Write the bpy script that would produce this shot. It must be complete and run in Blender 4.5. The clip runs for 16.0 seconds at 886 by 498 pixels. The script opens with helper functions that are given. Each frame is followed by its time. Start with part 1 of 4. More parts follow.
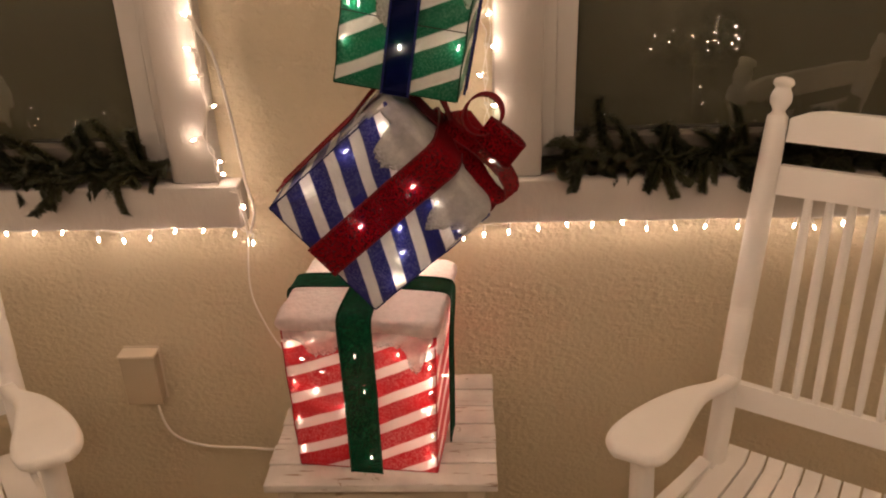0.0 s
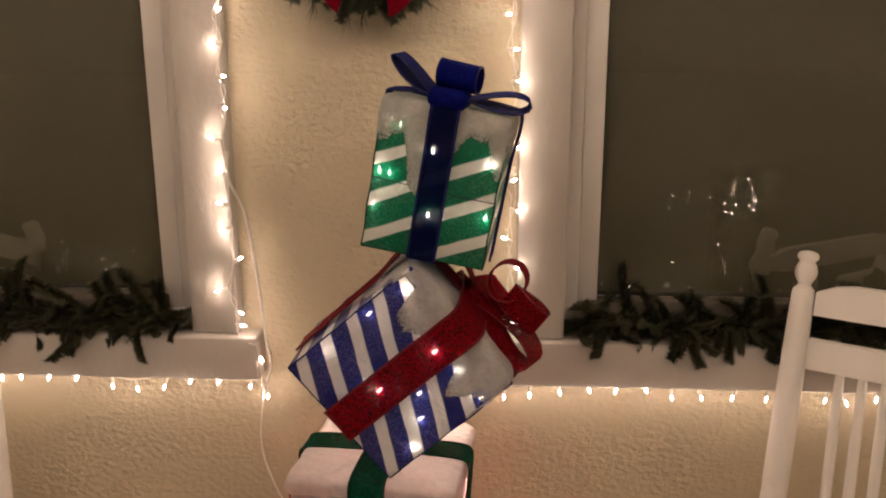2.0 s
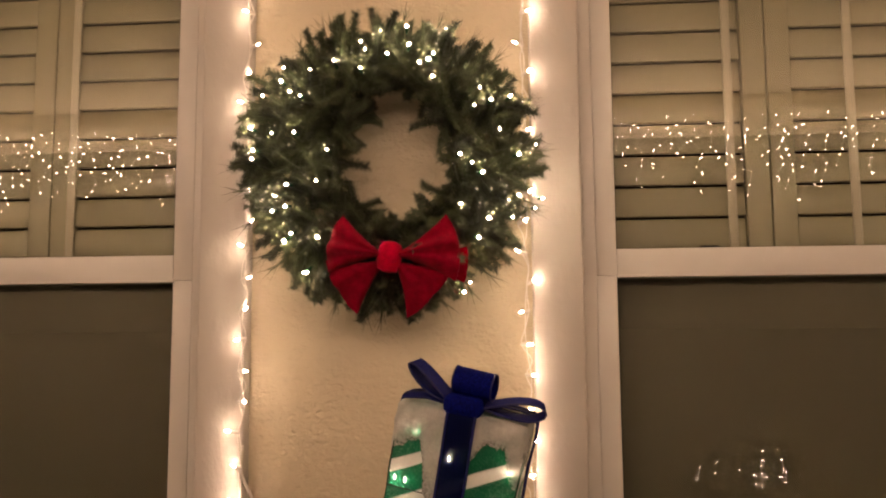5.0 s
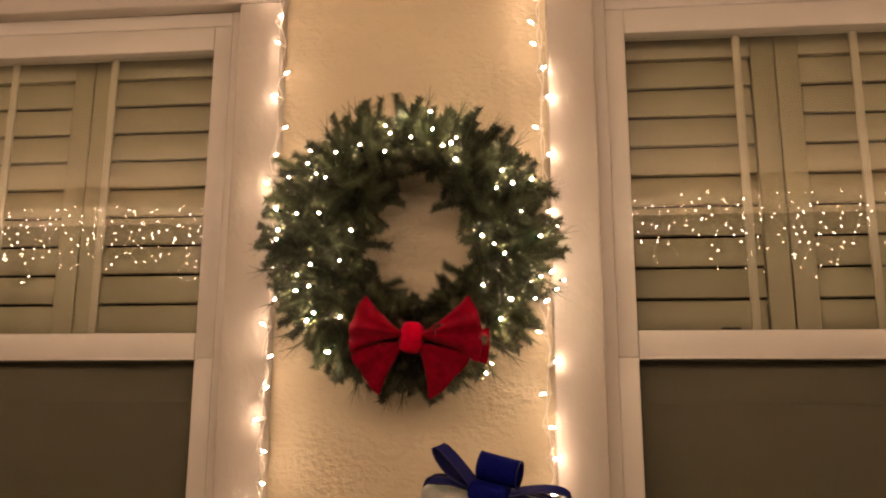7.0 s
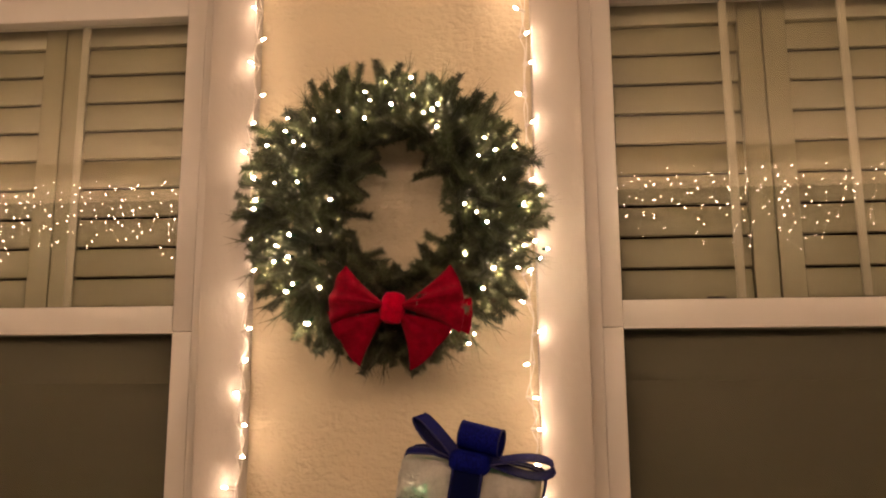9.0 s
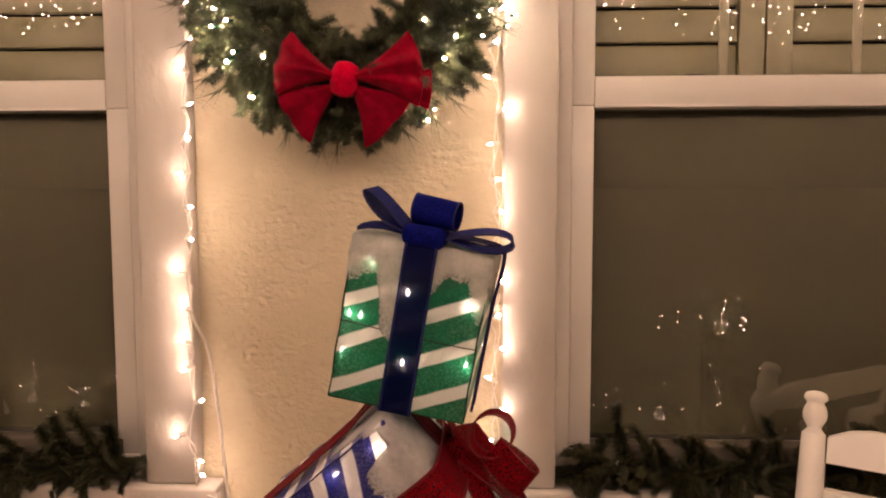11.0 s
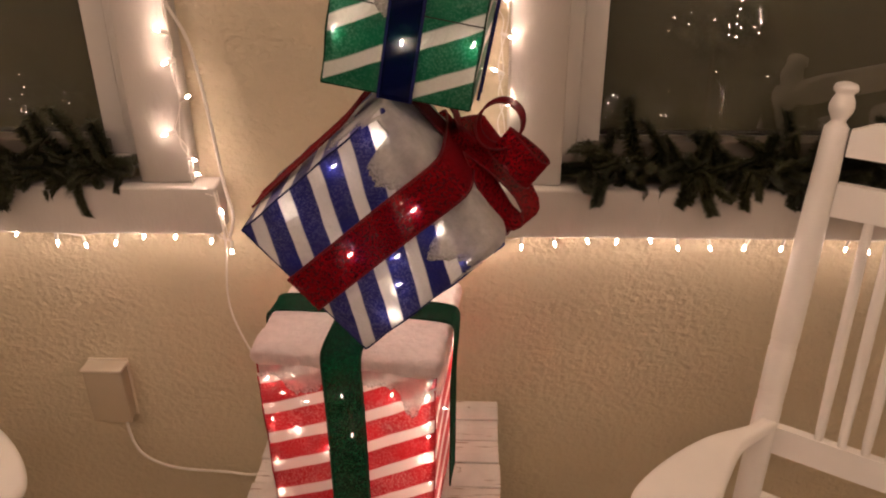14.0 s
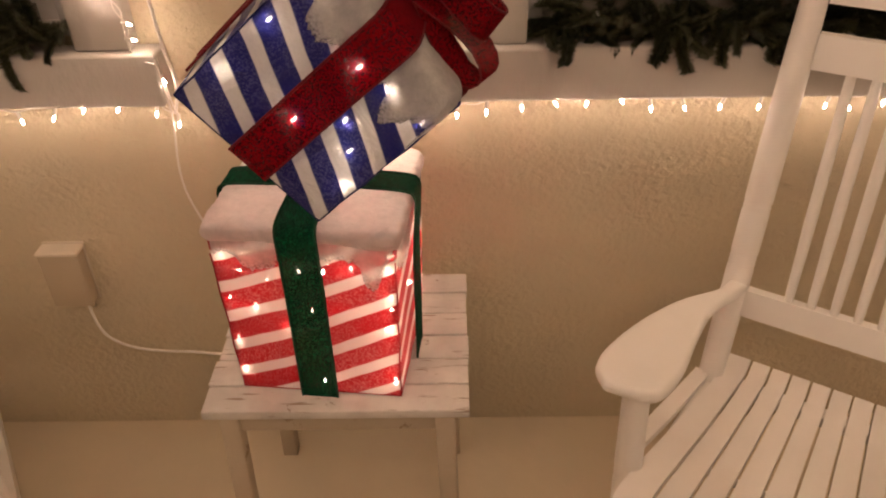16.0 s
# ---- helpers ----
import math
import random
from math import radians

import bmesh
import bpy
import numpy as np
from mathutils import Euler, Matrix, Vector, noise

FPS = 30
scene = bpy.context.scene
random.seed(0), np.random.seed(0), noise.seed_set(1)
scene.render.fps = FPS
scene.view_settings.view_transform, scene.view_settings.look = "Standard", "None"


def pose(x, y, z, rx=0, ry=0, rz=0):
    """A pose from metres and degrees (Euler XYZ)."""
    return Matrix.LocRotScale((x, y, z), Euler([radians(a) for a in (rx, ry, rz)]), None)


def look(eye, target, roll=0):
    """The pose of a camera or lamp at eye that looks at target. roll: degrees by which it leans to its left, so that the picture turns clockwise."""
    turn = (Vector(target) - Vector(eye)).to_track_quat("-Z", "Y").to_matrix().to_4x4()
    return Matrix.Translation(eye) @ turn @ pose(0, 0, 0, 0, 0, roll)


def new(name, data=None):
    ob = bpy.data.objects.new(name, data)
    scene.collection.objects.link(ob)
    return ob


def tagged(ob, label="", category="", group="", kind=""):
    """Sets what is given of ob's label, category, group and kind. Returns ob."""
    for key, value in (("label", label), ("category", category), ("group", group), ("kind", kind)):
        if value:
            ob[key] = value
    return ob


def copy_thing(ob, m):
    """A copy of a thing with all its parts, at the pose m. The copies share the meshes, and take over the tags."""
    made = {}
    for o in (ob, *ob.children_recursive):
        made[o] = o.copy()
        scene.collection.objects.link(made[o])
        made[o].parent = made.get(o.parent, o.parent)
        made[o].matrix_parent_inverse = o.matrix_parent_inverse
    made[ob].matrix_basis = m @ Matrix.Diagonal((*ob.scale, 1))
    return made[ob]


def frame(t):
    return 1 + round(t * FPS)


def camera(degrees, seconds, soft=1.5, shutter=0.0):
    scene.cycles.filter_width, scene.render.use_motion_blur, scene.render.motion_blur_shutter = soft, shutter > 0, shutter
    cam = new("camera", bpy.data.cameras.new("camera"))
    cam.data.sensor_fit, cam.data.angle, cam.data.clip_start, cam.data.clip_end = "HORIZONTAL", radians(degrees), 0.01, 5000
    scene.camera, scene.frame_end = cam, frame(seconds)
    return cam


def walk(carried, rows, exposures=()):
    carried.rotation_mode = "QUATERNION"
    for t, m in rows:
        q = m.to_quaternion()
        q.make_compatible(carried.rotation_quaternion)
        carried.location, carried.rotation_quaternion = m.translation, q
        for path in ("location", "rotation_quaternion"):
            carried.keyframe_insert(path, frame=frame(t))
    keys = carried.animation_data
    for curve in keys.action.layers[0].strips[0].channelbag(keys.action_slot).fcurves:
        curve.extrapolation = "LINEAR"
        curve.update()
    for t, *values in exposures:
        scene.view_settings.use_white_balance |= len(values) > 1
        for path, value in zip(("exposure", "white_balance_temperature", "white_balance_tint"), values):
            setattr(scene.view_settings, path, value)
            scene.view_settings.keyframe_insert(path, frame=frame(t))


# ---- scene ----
cam = camera(59.7, 16.0, soft=2.0)
PATH = [
    (0, (0.156, -1.654, 1.535), (0.084, 0.177, 0.733), -1.9),
    (0.5, (0.154, -1.653, 1.54), (0.076, 0.203, 0.797), -1.7),
    (1, (0.155, -1.653, 1.543), (0.077, 0.232, 0.879), -1.3),
    (1.5, (0.151, -1.649, 1.557), (0.064, 0.273, 1.01), -0.7),
    (2, (0.145, -1.63, 1.565), (0.032, 0.314, 1.113), -0.1),
    (2.5, (0.142, -1.623, 1.578), (0.005, 0.337, 1.205), 0.1),
    (3, (0.141, -1.624, 1.593), (-0.01, 0.354, 1.332), -0.1),
    (3.5, (0.139, -1.621, 1.607), (-0.014, 0.368, 1.469), -0.0),
    (4, (0.142, -1.623, 1.623), (-0.014, 0.371, 1.604), 0.1),
    (4.5, (0.138, -1.635, 1.636), (-0.004, 0.358, 1.72), -0.3),
    (5, (0.149, -1.643, 1.64), (-0.008, 0.34, 1.842), -0.4),
    (7.5, (0.128, -1.658, 1.659), (-0.062, 0.294, 2.049), 0.1),
    (8, (0.131, -1.654, 1.659), (-0.061, 0.298, 2.054), -0.1),
    (10.5, (0.151, -1.549, 1.601), (0.065, 0.45, 1.596), -0.2),
    (11, (0.155, -1.521, 1.592), (0.072, 0.471, 1.429), -0.1),
    (11.5, (0.156, -1.5, 1.582), (0.086, 0.478, 1.298), -0.1),
    (12, (0.159, -1.489, 1.575), (0.106, 0.47, 1.173), -0.1),
    (12.5, (0.16, -1.477, 1.564), (0.129, 0.453, 1.041), 0.0),
    (13, (0.154, -1.47, 1.555), (0.12, 0.425, 0.915), -0.1),
    (13.5, (0.147, -1.455, 1.544), (0.091, 0.391, 0.778), -0.2),
    (14, (0.142, -1.436, 1.531), (0.07, 0.365, 0.666), -0.4),
    (14.5, (0.14, -1.421, 1.521), (0.082, 0.339, 0.572), -0.4),
    (15, (0.143, -1.406, 1.504), (0.11, 0.304, 0.467), -0.4),
    (15.5, (0.161, -1.398, 1.491), (0.134, 0.274, 0.395), -1.0),
    (16, (0.177, -1.389, 1.483), (0.149, 0.258, 0.349), -1.3),
]
EXPOSURES = [
    (0, -0.18, 6695, 11.0),
    (1, -0.17, 6500, 9.0),
    (2, -0.19, 6287, 9.0),
    (2.5, -0.26, 6468, 7.2),
    (3, -0.26, 6279, 9.0),
    (3.5, -0.14, 6332, 8.0),
    (4, -0.14, 6240, 11.0),
    (4.5, -0.25, 6700, 14.0),
    (5, -0.17, 7345, 16.0),
    (7.5, -0.27, 7898, 16.0),
    (8, -0.27, 7898, 16.0),
    (10.5, 0.12, 7400, 20.0),
    (11.5, 0.22, 6680, 22.0),
    (12.5, -0.05, 6232, 20.0),
    (13.5, -0.09, 6528, 18.0),
    (14.5, -0.14, 6565, 15.0),
    (15.5, -0.09, 6792, 14.0),
    (16, -0.06, 6870, 14.0),
]
walk(cam, [(t, look(eye, target, roll)) for t, eye, target, roll in PATH], EXPOSURES)

# ---- night, and the sky over the yard ----
world = bpy.data.worlds.new("night")
scene.world = world
world.use_nodes = True
world.node_tree.nodes["Background"].inputs[0].default_value = (0.013, 0.010, 0.007, 1)
world.node_tree.nodes["Background"].inputs[1].default_value = 0.25

WARM = (1.0, 0.735, 0.575)
WIRE_BULB, ICICLE_BULB, YARD_BULB, WREATH_BULB = 198.0, 220.0, 110.0, 1250.0
BOX_BULB, BOX_BULB_STRONG, BOX_BULB_BACK = 150.0, 560.0, 3000.0


# ---- materials ----
def material(name):
    m = bpy.data.materials.new(name)
    m.use_nodes = True
    nt = m.node_tree
    return m, nt, nt.nodes["Principled BSDF"]


def coords(nt, out="Object"):
    return nt.nodes.new("ShaderNodeTexCoord").outputs[out]


def noise_tex(nt, vec, scale, detail=4.0, rough=0.55, distort=0.0):
    n = nt.nodes.new("ShaderNodeTexNoise")
    n.inputs["Scale"].default_value = scale
    n.inputs["Detail"].default_value = detail
    n.inputs["Roughness"].default_value = rough
    n.inputs["Distortion"].default_value = distort
    nt.links.new(vec, n.inputs["Vector"])
    return n.outputs["Fac"]


def ramp(nt, fac, stops):
    r = nt.nodes.new("ShaderNodeValToRGB")
    el = r.color_ramp.elements
    while len(el) < len(stops):
        el.new(0.5)
    for e, (p, c) in zip(el, stops):
        e.position, e.color = p, (*c, 1) if len(c) == 3 else c
    nt.links.new(fac, r.inputs[0])
    return r.outputs[0]


def grey(v):
    return (v, v, v)


def mixed(nt, fac, a, b, kind="MIX"):
    m = nt.nodes.new("ShaderNodeMix")
    m.data_type, m.blend_type = "RGBA", kind
    for sock, v in ((m.inputs[0], fac), (m.inputs[6], a), (m.inputs[7], b)):
        if hasattr(v, "is_linked"):
            nt.links.new(v, sock)
        elif isinstance(v, (int, float)):
            sock.default_value = v
        else:
            sock.default_value = (*v, 1)
    return m.outputs[2]


def maths(nt, op, a, b=0.0, c=0.0):
    m = nt.nodes.new("ShaderNodeMath")
    m.operation = op
    for sock, v in zip(m.inputs, (a, b, c)):
        if hasattr(v, "is_linked"):
            nt.links.new(v, sock)
        else:
            sock.default_value = v
    return m.outputs[0]


def bump(nt, bsdf, height, strength=0.5, distance=0.002, after=None):
    b = nt.nodes.new("ShaderNodeBump")
    b.inputs["Strength"].default_value = strength
    b.inputs["Distance"].default_value = distance
    nt.links.new(height, b.inputs["Height"])
    if after:
        nt.links.new(after, b.inputs["Normal"])
    nt.links.new(b.outputs[0], bsdf.inputs["Normal"])
    return b.outputs[0]


def painted(name, colour, rough=0.45, wear=None, wear_at=0.7, scale=30.0, relief=0.0006, vary=0.08):
    """Brushed paint with fine relief, soft dirt and, where wanted, worn spots."""
    m, nt, p = material(name)
    vec = coords(nt)
    dirt = noise_tex(nt, vec, 5.0, 5)
    dark = tuple(c * (1 - 2.2 * vary) for c in colour)
    col = ramp(nt, dirt, [(0.25, dark), (0.65, colour)])
    if wear:
        spots = ramp(nt, noise_tex(nt, vec, scale, 8, 0.7), [(wear_at, grey(0)), (wear_at + 0.03, grey(1))])
        col = mixed(nt, spots, col, wear)
    nt.links.new(col, p.inputs["Base Color"])
    p.inputs["Roughness"].default_value = rough
    bump(nt, p, noise_tex(nt, vec, scale * 4, 4), 0.5, relief)
    return m


def scratched(name, colour, bare):
    """Old paint on boards: long scratches with the grain, chips and rubbed dull patches."""
    m, nt, p = material(name)
    mapping = nt.nodes.new("ShaderNodeMapping")
    mapping.inputs["Scale"].default_value = (0.10, 1.0, 1.0)
    nt.links.new(coords(nt), mapping.inputs["Vector"])
    long, vec = mapping.outputs[0], coords(nt)
    rubbed = noise_tex(nt, vec, 9.0, 5)
    col = ramp(nt, rubbed, [(0.35, tuple(c * 0.74 for c in colour)), (0.62, colour)])
    scratch = ramp(nt, noise_tex(nt, long, 105.0, 5, 0.6), [(0.605, grey(0)), (0.66, grey(1))])
    chip = ramp(nt, noise_tex(nt, vec, 34.0, 8, 0.7), [(0.64, grey(0)), (0.68, grey(1))])
    col = mixed(nt, maths(nt, "MULTIPLY", scratch, 0.8), col, bare)
    nt.links.new(mixed(nt, chip, col, bare), p.inputs["Base Color"])
    p.inputs["Roughness"].default_value = 0.58
    bump(nt, p, noise_tex(nt, long, 160.0, 4), 0.5, 0.0012)
    return m


def stucco(name, colour, lumps=44.0, relief=0.007, stretch=(1, 1, 1.3)):
    """Trowelled stucco under masonry paint: lumps, fine grit and faint stains."""
    m, nt, p = material(name)
    mapping = nt.nodes.new("ShaderNodeMapping")
    mapping.inputs["Scale"].default_value = stretch
    nt.links.new(coords(nt), mapping.inputs["Vector"])
    vec = mapping.outputs[0]
    stain = noise_tex(nt, vec, 1.7, 6)
    col = ramp(nt, stain, [(0.3, tuple(c * 0.86 for c in colour)), (0.62, colour), (0.85, tuple(min(1, c * 1.04) for c in colour))])
    nt.links.new(col, p.inputs["Base Color"])
    p.inputs["Roughness"].default_value = 0.72
    lump = ramp(nt, noise_tex(nt, vec, lumps, 3, 0.5), [(0.30, grey(0)), (0.80, grey(1))])
    grit = noise_tex(nt, vec, lumps * 4.5, 3)
    height = maths(nt, "MULTIPLY_ADD", grit, 0.22, lump)
    patch = ramp(nt, noise_tex(nt, vec, 4.0, 2), [(0.3, grey(0.45)), (0.65, grey(1))])
    height = maths(nt, "MULTIPLY", height, patch)
    bump(nt, p, height, 0.55, relief)
    return m


def emitter(name, colour, strength):
    m = bpy.data.materials.new(name)
    m.use_nodes = True
    nt = m.node_tree
    nt.nodes.clear()
    out, em = nt.nodes.new("ShaderNodeOutputMaterial"), nt.nodes.new("ShaderNodeEmission")
    em.inputs[0].default_value, em.inputs[1].default_value = (*colour, 1), strength
    nt.links.new(em.outputs[0], out.inputs[0])
    return m


def cloth(name, build, through_light=0.35, rough=0.55, clear=0.0, relief=0.0008, grain=420.0, sheen=0.0, crease=0.0, frayed=False, gloss=0.25):
    """Thin fabric that lets light pass. build(nt, vec) gives the colour; clear is how much shows through the weave."""
    m, nt, p = material(name)
    vec = coords(nt)
    col = build(nt, vec)
    nt.links.new(col, p.inputs["Base Color"])
    p.inputs["Roughness"].default_value = rough
    p.inputs["Sheen Weight"].default_value = sheen
    p.inputs["Specular IOR Level"].default_value = gloss
    folds = bump(nt, p, noise_tex(nt, vec, 15.0, 3, 0.5, 1.6), 0.6, crease) if crease else None
    normal = bump(nt, p, noise_tex(nt, vec, grain, 3), 0.6, relief, folds)
    tr, mix, out = nt.nodes.new("ShaderNodeBsdfTranslucent"), nt.nodes.new("ShaderNodeMixShader"), nt.nodes["Material Output"]
    nt.links.new(col, tr.inputs[0])
    nt.links.new(normal, tr.inputs["Normal"])
    mix.inputs[0].default_value = through_light
    nt.links.new(p.outputs[0], mix.inputs[1])
    nt.links.new(tr.outputs[0], mix.inputs[2])
    last = mix.outputs[0]
    if clear:
        hole, mix2 = nt.nodes.new("ShaderNodeBsdfTransparent"), nt.nodes.new("ShaderNodeMixShader")
        mix2.inputs[0].default_value = clear
        if frayed:  # loose fibres thin out towards the hem
            thin = nt.nodes.new("ShaderNodeAttribute")
            thin.attribute_name = "thin"
            fibre = ramp(nt, noise_tex(nt, vec, 210.0, 4, 0.7), [(0.36, grey(0.1)), (0.62, grey(1))])
            nt.links.new(maths(nt, "MULTIPLY_ADD", maths(nt, "MULTIPLY", thin.outputs["Fac"], fibre), 0.85 - clear, clear), mix2.inputs[0])
        nt.links.new(last, mix2.inputs[1])
        nt.links.new(hole.outputs[0], mix2.inputs[2])
        last = mix2.outputs[0]
    nt.links.new(last, out.inputs[0])
    return m


def stripes(colour, light, pitch, slope, bend, share, shift, front, speck):
    """Slanting printed stripes: pitch in metres up the box, slope as rise over run with a bend, share of the light stripe; front: how far the front lies from the middle."""

    def build(nt, vec):
        sep = nt.nodes.new("ShaderNodeSeparateXYZ")
        nt.links.new(vec, sep.inputs[0])
        run = maths(nt, "ADD", sep.outputs[0], maths(nt, "MULTIPLY", maths(nt, "ADD", sep.outputs[1], front), 0.25))
        rise = maths(nt, "ADD", maths(nt, "MULTIPLY", run, slope), maths(nt, "MULTIPLY", maths(nt, "MULTIPLY", run, run), bend))
        wave = maths(nt, "MULTIPLY", maths(nt, "SUBTRACT", noise_tex(nt, vec, 11, 2), 0.5), 0.009)
        up = maths(nt, "ADD", maths(nt, "SUBTRACT", sep.outputs[2], rise), wave)
        phase = maths(nt, "FRACT", maths(nt, "ADD", maths(nt, "DIVIDE", up, pitch), 20 + shift))
        mask = ramp(nt, phase, [(share - 0.025, grey(1)), (share + 0.025, grey(0)), (0.97, grey(0)), (1.0, grey(1))])
        fleck = ramp(nt, noise_tex(nt, vec, 310, 2, 0.7), [(0.47, grey(0)), (0.60, grey(1))])
        dusted = mixed(nt, maths(nt, "MULTIPLY", fleck, 0.85), colour, speck)
        worn = ramp(nt, noise_tex(nt, vec, 9, 4), [(0.36, grey(0.12)), (0.54, grey(1))])
        dusted = mixed(nt, maths(nt, "MULTIPLY", worn, 0.85), colour, dusted)
        pale = mixed(nt, maths(nt, "MULTIPLY", fleck, 0.15), light, (0.55, 0.52, 0.5))
        return mixed(nt, mask, dusted, pale)

    return build


def plain(colour, dark=0.6, scale=140.0):
    def build(nt, vec):
        return ramp(nt, noise_tex(nt, vec, scale, 3, 0.7), [(0.3, tuple(c * dark for c in colour)), (0.7, colour)])

    return build


M_WALL = stucco("cream stucco", (0.635, 0.552, 0.396), 66.0, 0.0078)
M_TRIM = stucco("white stucco trim", (0.545, 0.51, 0.462), 70, 0.0016, (1, 1, 0.6))
M_VINYL = painted("white window vinyl", (0.62, 0.595, 0.55), 0.35, relief=0.0002, vary=0.03)
M_FLOOR = stucco("tan painted concrete", (0.68, 0.58, 0.42), 26, 0.0015, (1, 1, 1))
M_CEIL = painted("cream ceiling paint", (0.72, 0.64, 0.52), 0.7)
M_BEAM = painted("cream beam paint", (0.70, 0.62, 0.50), 0.6)
# cream taken down to olive: the dimness behind the glass is in the colour
M_SHUTTER = painted("darkened cream shutter paint", (0.176, 0.160, 0.098), 0.4, relief=0.0002, vary=0.03)
# the window's vinyl made darker, shade behind the upper pane included in its tone
M_MUNTIN = painted("darkened window bar vinyl", (0.27, 0.25, 0.19), 0.4, relief=0.0002, vary=0.03)
M_DARK = painted("near-black paint", (0.03, 0.028, 0.025), 0.9)
M_CHAIR = painted("white chair enamel", (0.86, 0.83, 0.775), 0.38, relief=0.0004, vary=0.04)
M_TABLE = scratched("distressed white paint", (0.72, 0.68, 0.63), (0.24, 0.16, 0.10))
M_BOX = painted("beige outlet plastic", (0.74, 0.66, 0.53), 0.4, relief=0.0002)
# worn spots over table white that is darkened for the shade under the top
M_TABLE_LEG = painted("worn table leg paint, shade included", (0.50, 0.42, 0.31), 0.6, wear=(0.30, 0.22, 0.14), wear_at=0.60, scale=22, relief=0.001)
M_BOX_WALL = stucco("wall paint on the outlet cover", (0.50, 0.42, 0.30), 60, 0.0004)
M_CORD = painted("white cord vinyl", (0.78, 0.74, 0.68), 0.4, relief=0.0001, vary=0.03)
M_BARK = painted("brown stem", (0.09, 0.06, 0.035), 0.8)
M_SOIL = painted("dark lawn", (0.03, 0.04, 0.02), 0.95)
M_SCREEN_RAIL = painted("brown aluminium", (0.13, 0.11, 0.085), 0.5)
M_STEEL = painted("white frame wire", (0.6, 0.58, 0.55), 0.4)
M_BULB = emitter("lit warm bulb", WARM, WIRE_BULB)
M_ICE = emitter("lit icicle bulb", WARM, ICICLE_BULB)
M_YARD = emitter("lit yard bulb", WARM, YARD_BULB)
M_WBULB = emitter("lit wreath bulb", (1.0, 0.79, 0.57), WREATH_BULB)
M_GBULB_BACK = emitter("lit back bulb", (1.0, 0.84, 0.66), BOX_BULB_BACK)
M_GBULB_STRONG = emitter("lit bright cool bulb", (1.0, 0.84, 0.66), BOX_BULB_STRONG)
M_GBULB = emitter("lit cool bulb", (1.0, 0.84, 0.66), BOX_BULB)
# white stripes tinted pink, for the red light that bounces inside the box
M_RED = cloth("red and pink-tinted white striped fabric", stripes((0.30, 0.003, 0.009), (0.54, 0.41, 0.385), 0.0622, 0.419, 0.51, 0.34, 0.776, 0.134, (0.40, 0.11, 0.105)), 0.38, clear=0.035, crease=0.006)
M_BLUE = cloth("blue and white striped fabric", stripes((0.010, 0.014, 0.155), (0.80, 0.78, 0.78), 0.0545, -0.515, 0.0, 0.39, 0.811, 0.108, (0.10, 0.10, 0.28)), 0.30, clear=0.035, rough=0.30, crease=0.018, gloss=0.5)
M_GREEN = cloth("green and white striped fabric", stripes((0.0, 0.13, 0.06), (0.80, 0.79, 0.74), 0.0615, 0.507, 0.0, 0.31, 0.106, 0.095, (0.07, 0.25, 0.16)), 0.36, clear=0.035, rough=0.30, crease=0.016, gloss=0.5)
# white fleece coloured slightly pink, as if the red box glowed through it
M_SNOW_PINK = cloth("white fleece", plain((0.82, 0.735, 0.71), 0.85, 60), 0.52, 0.85, 0.0, relief=0.004, grain=130, sheen=0.4)
M_SNOW_THIN = cloth("thin white fleece", plain((0.66, 0.64, 0.60), 0.75, 60), 0.32, 0.85, 0.16, relief=0.004, grain=130, sheen=0.3, frayed=True)
M_SNOW_SHEER = cloth("sheer white fleece", plain((0.72, 0.68, 0.66), 0.75, 60), 0.40, 0.85, 0.22, relief=0.003, grain=130, sheen=0.3, frayed=True)
M_RIB_GREEN = cloth("dark green glitter ribbon", plain((0.0, 0.115, 0.052), 0.10, 380), 0.16, 0.75, 0.12, relief=0.0016, gloss=0.08)
M_RIB_RED = cloth("dark red gauze ribbon", plain((0.27, 0.003, 0.010), 0.72, 300), 0.38, 0.75, 0.20, gloss=0.08)
M_RIB_BLUE = cloth("navy gauze ribbon", plain((0.002, 0.005, 0.070), 0.35, 300), 0.20, 0.75, 0.22, gloss=0.05)
M_BOW_BLUE = cloth("navy bow gauze", plain((0.003, 0.008, 0.19), 0.25, 300), 0.12, 0.75, 0.04, relief=0.0014, gloss=0.06)
M_EDGE_GREEN = cloth("green ribbon hem", plain((0.002, 0.05, 0.022), 0.6), 0.1, 0.6)
M_EDGE_RED = cloth("red ribbon hem", plain((0.16, 0.004, 0.008), 0.6), 0.1, 0.6)
M_PIPE_RED = cloth("red edge cord", plain((0.36, 0.008, 0.014), 0.6), 0.3, 0.6)
M_EDGE_BLUE = cloth("navy ribbon hem", plain((0.008, 0.012, 0.10), 0.6), 0.1, 0.6)
M_VELVET = cloth("red velvet", plain((0.265, 0.001, 0.017), 0.6, 60), 0.12, 0.9, 0.0, 0.0006, 500, 0.03, gloss=0.06)


def needle_material(name, base, tip):
    m, nt, p = material(name)
    info = nt.nodes.new("ShaderNodeObjectInfo")
    isle = nt.nodes.new("ShaderNodeNewGeometry")
    v = maths(nt, "MULTIPLY_ADD", info.outputs["Random"], 0.5, maths(nt, "MULTIPLY", isle.outputs["Random Per Island"], 0.5))
    nt.links.new(ramp(nt, v, [(0.15, base), (0.9, tip)]), p.inputs["Base Color"])
    p.inputs["Roughness"].default_value = 0.48
    return m


M_NEEDLE = needle_material("green wreath needles", (0.004, 0.008, 0.003), (0.110, 0.132, 0.066))
M_GARLAND = needle_material("dark garland needles", (0.010, 0.014, 0.005), (0.050, 0.052, 0.018))


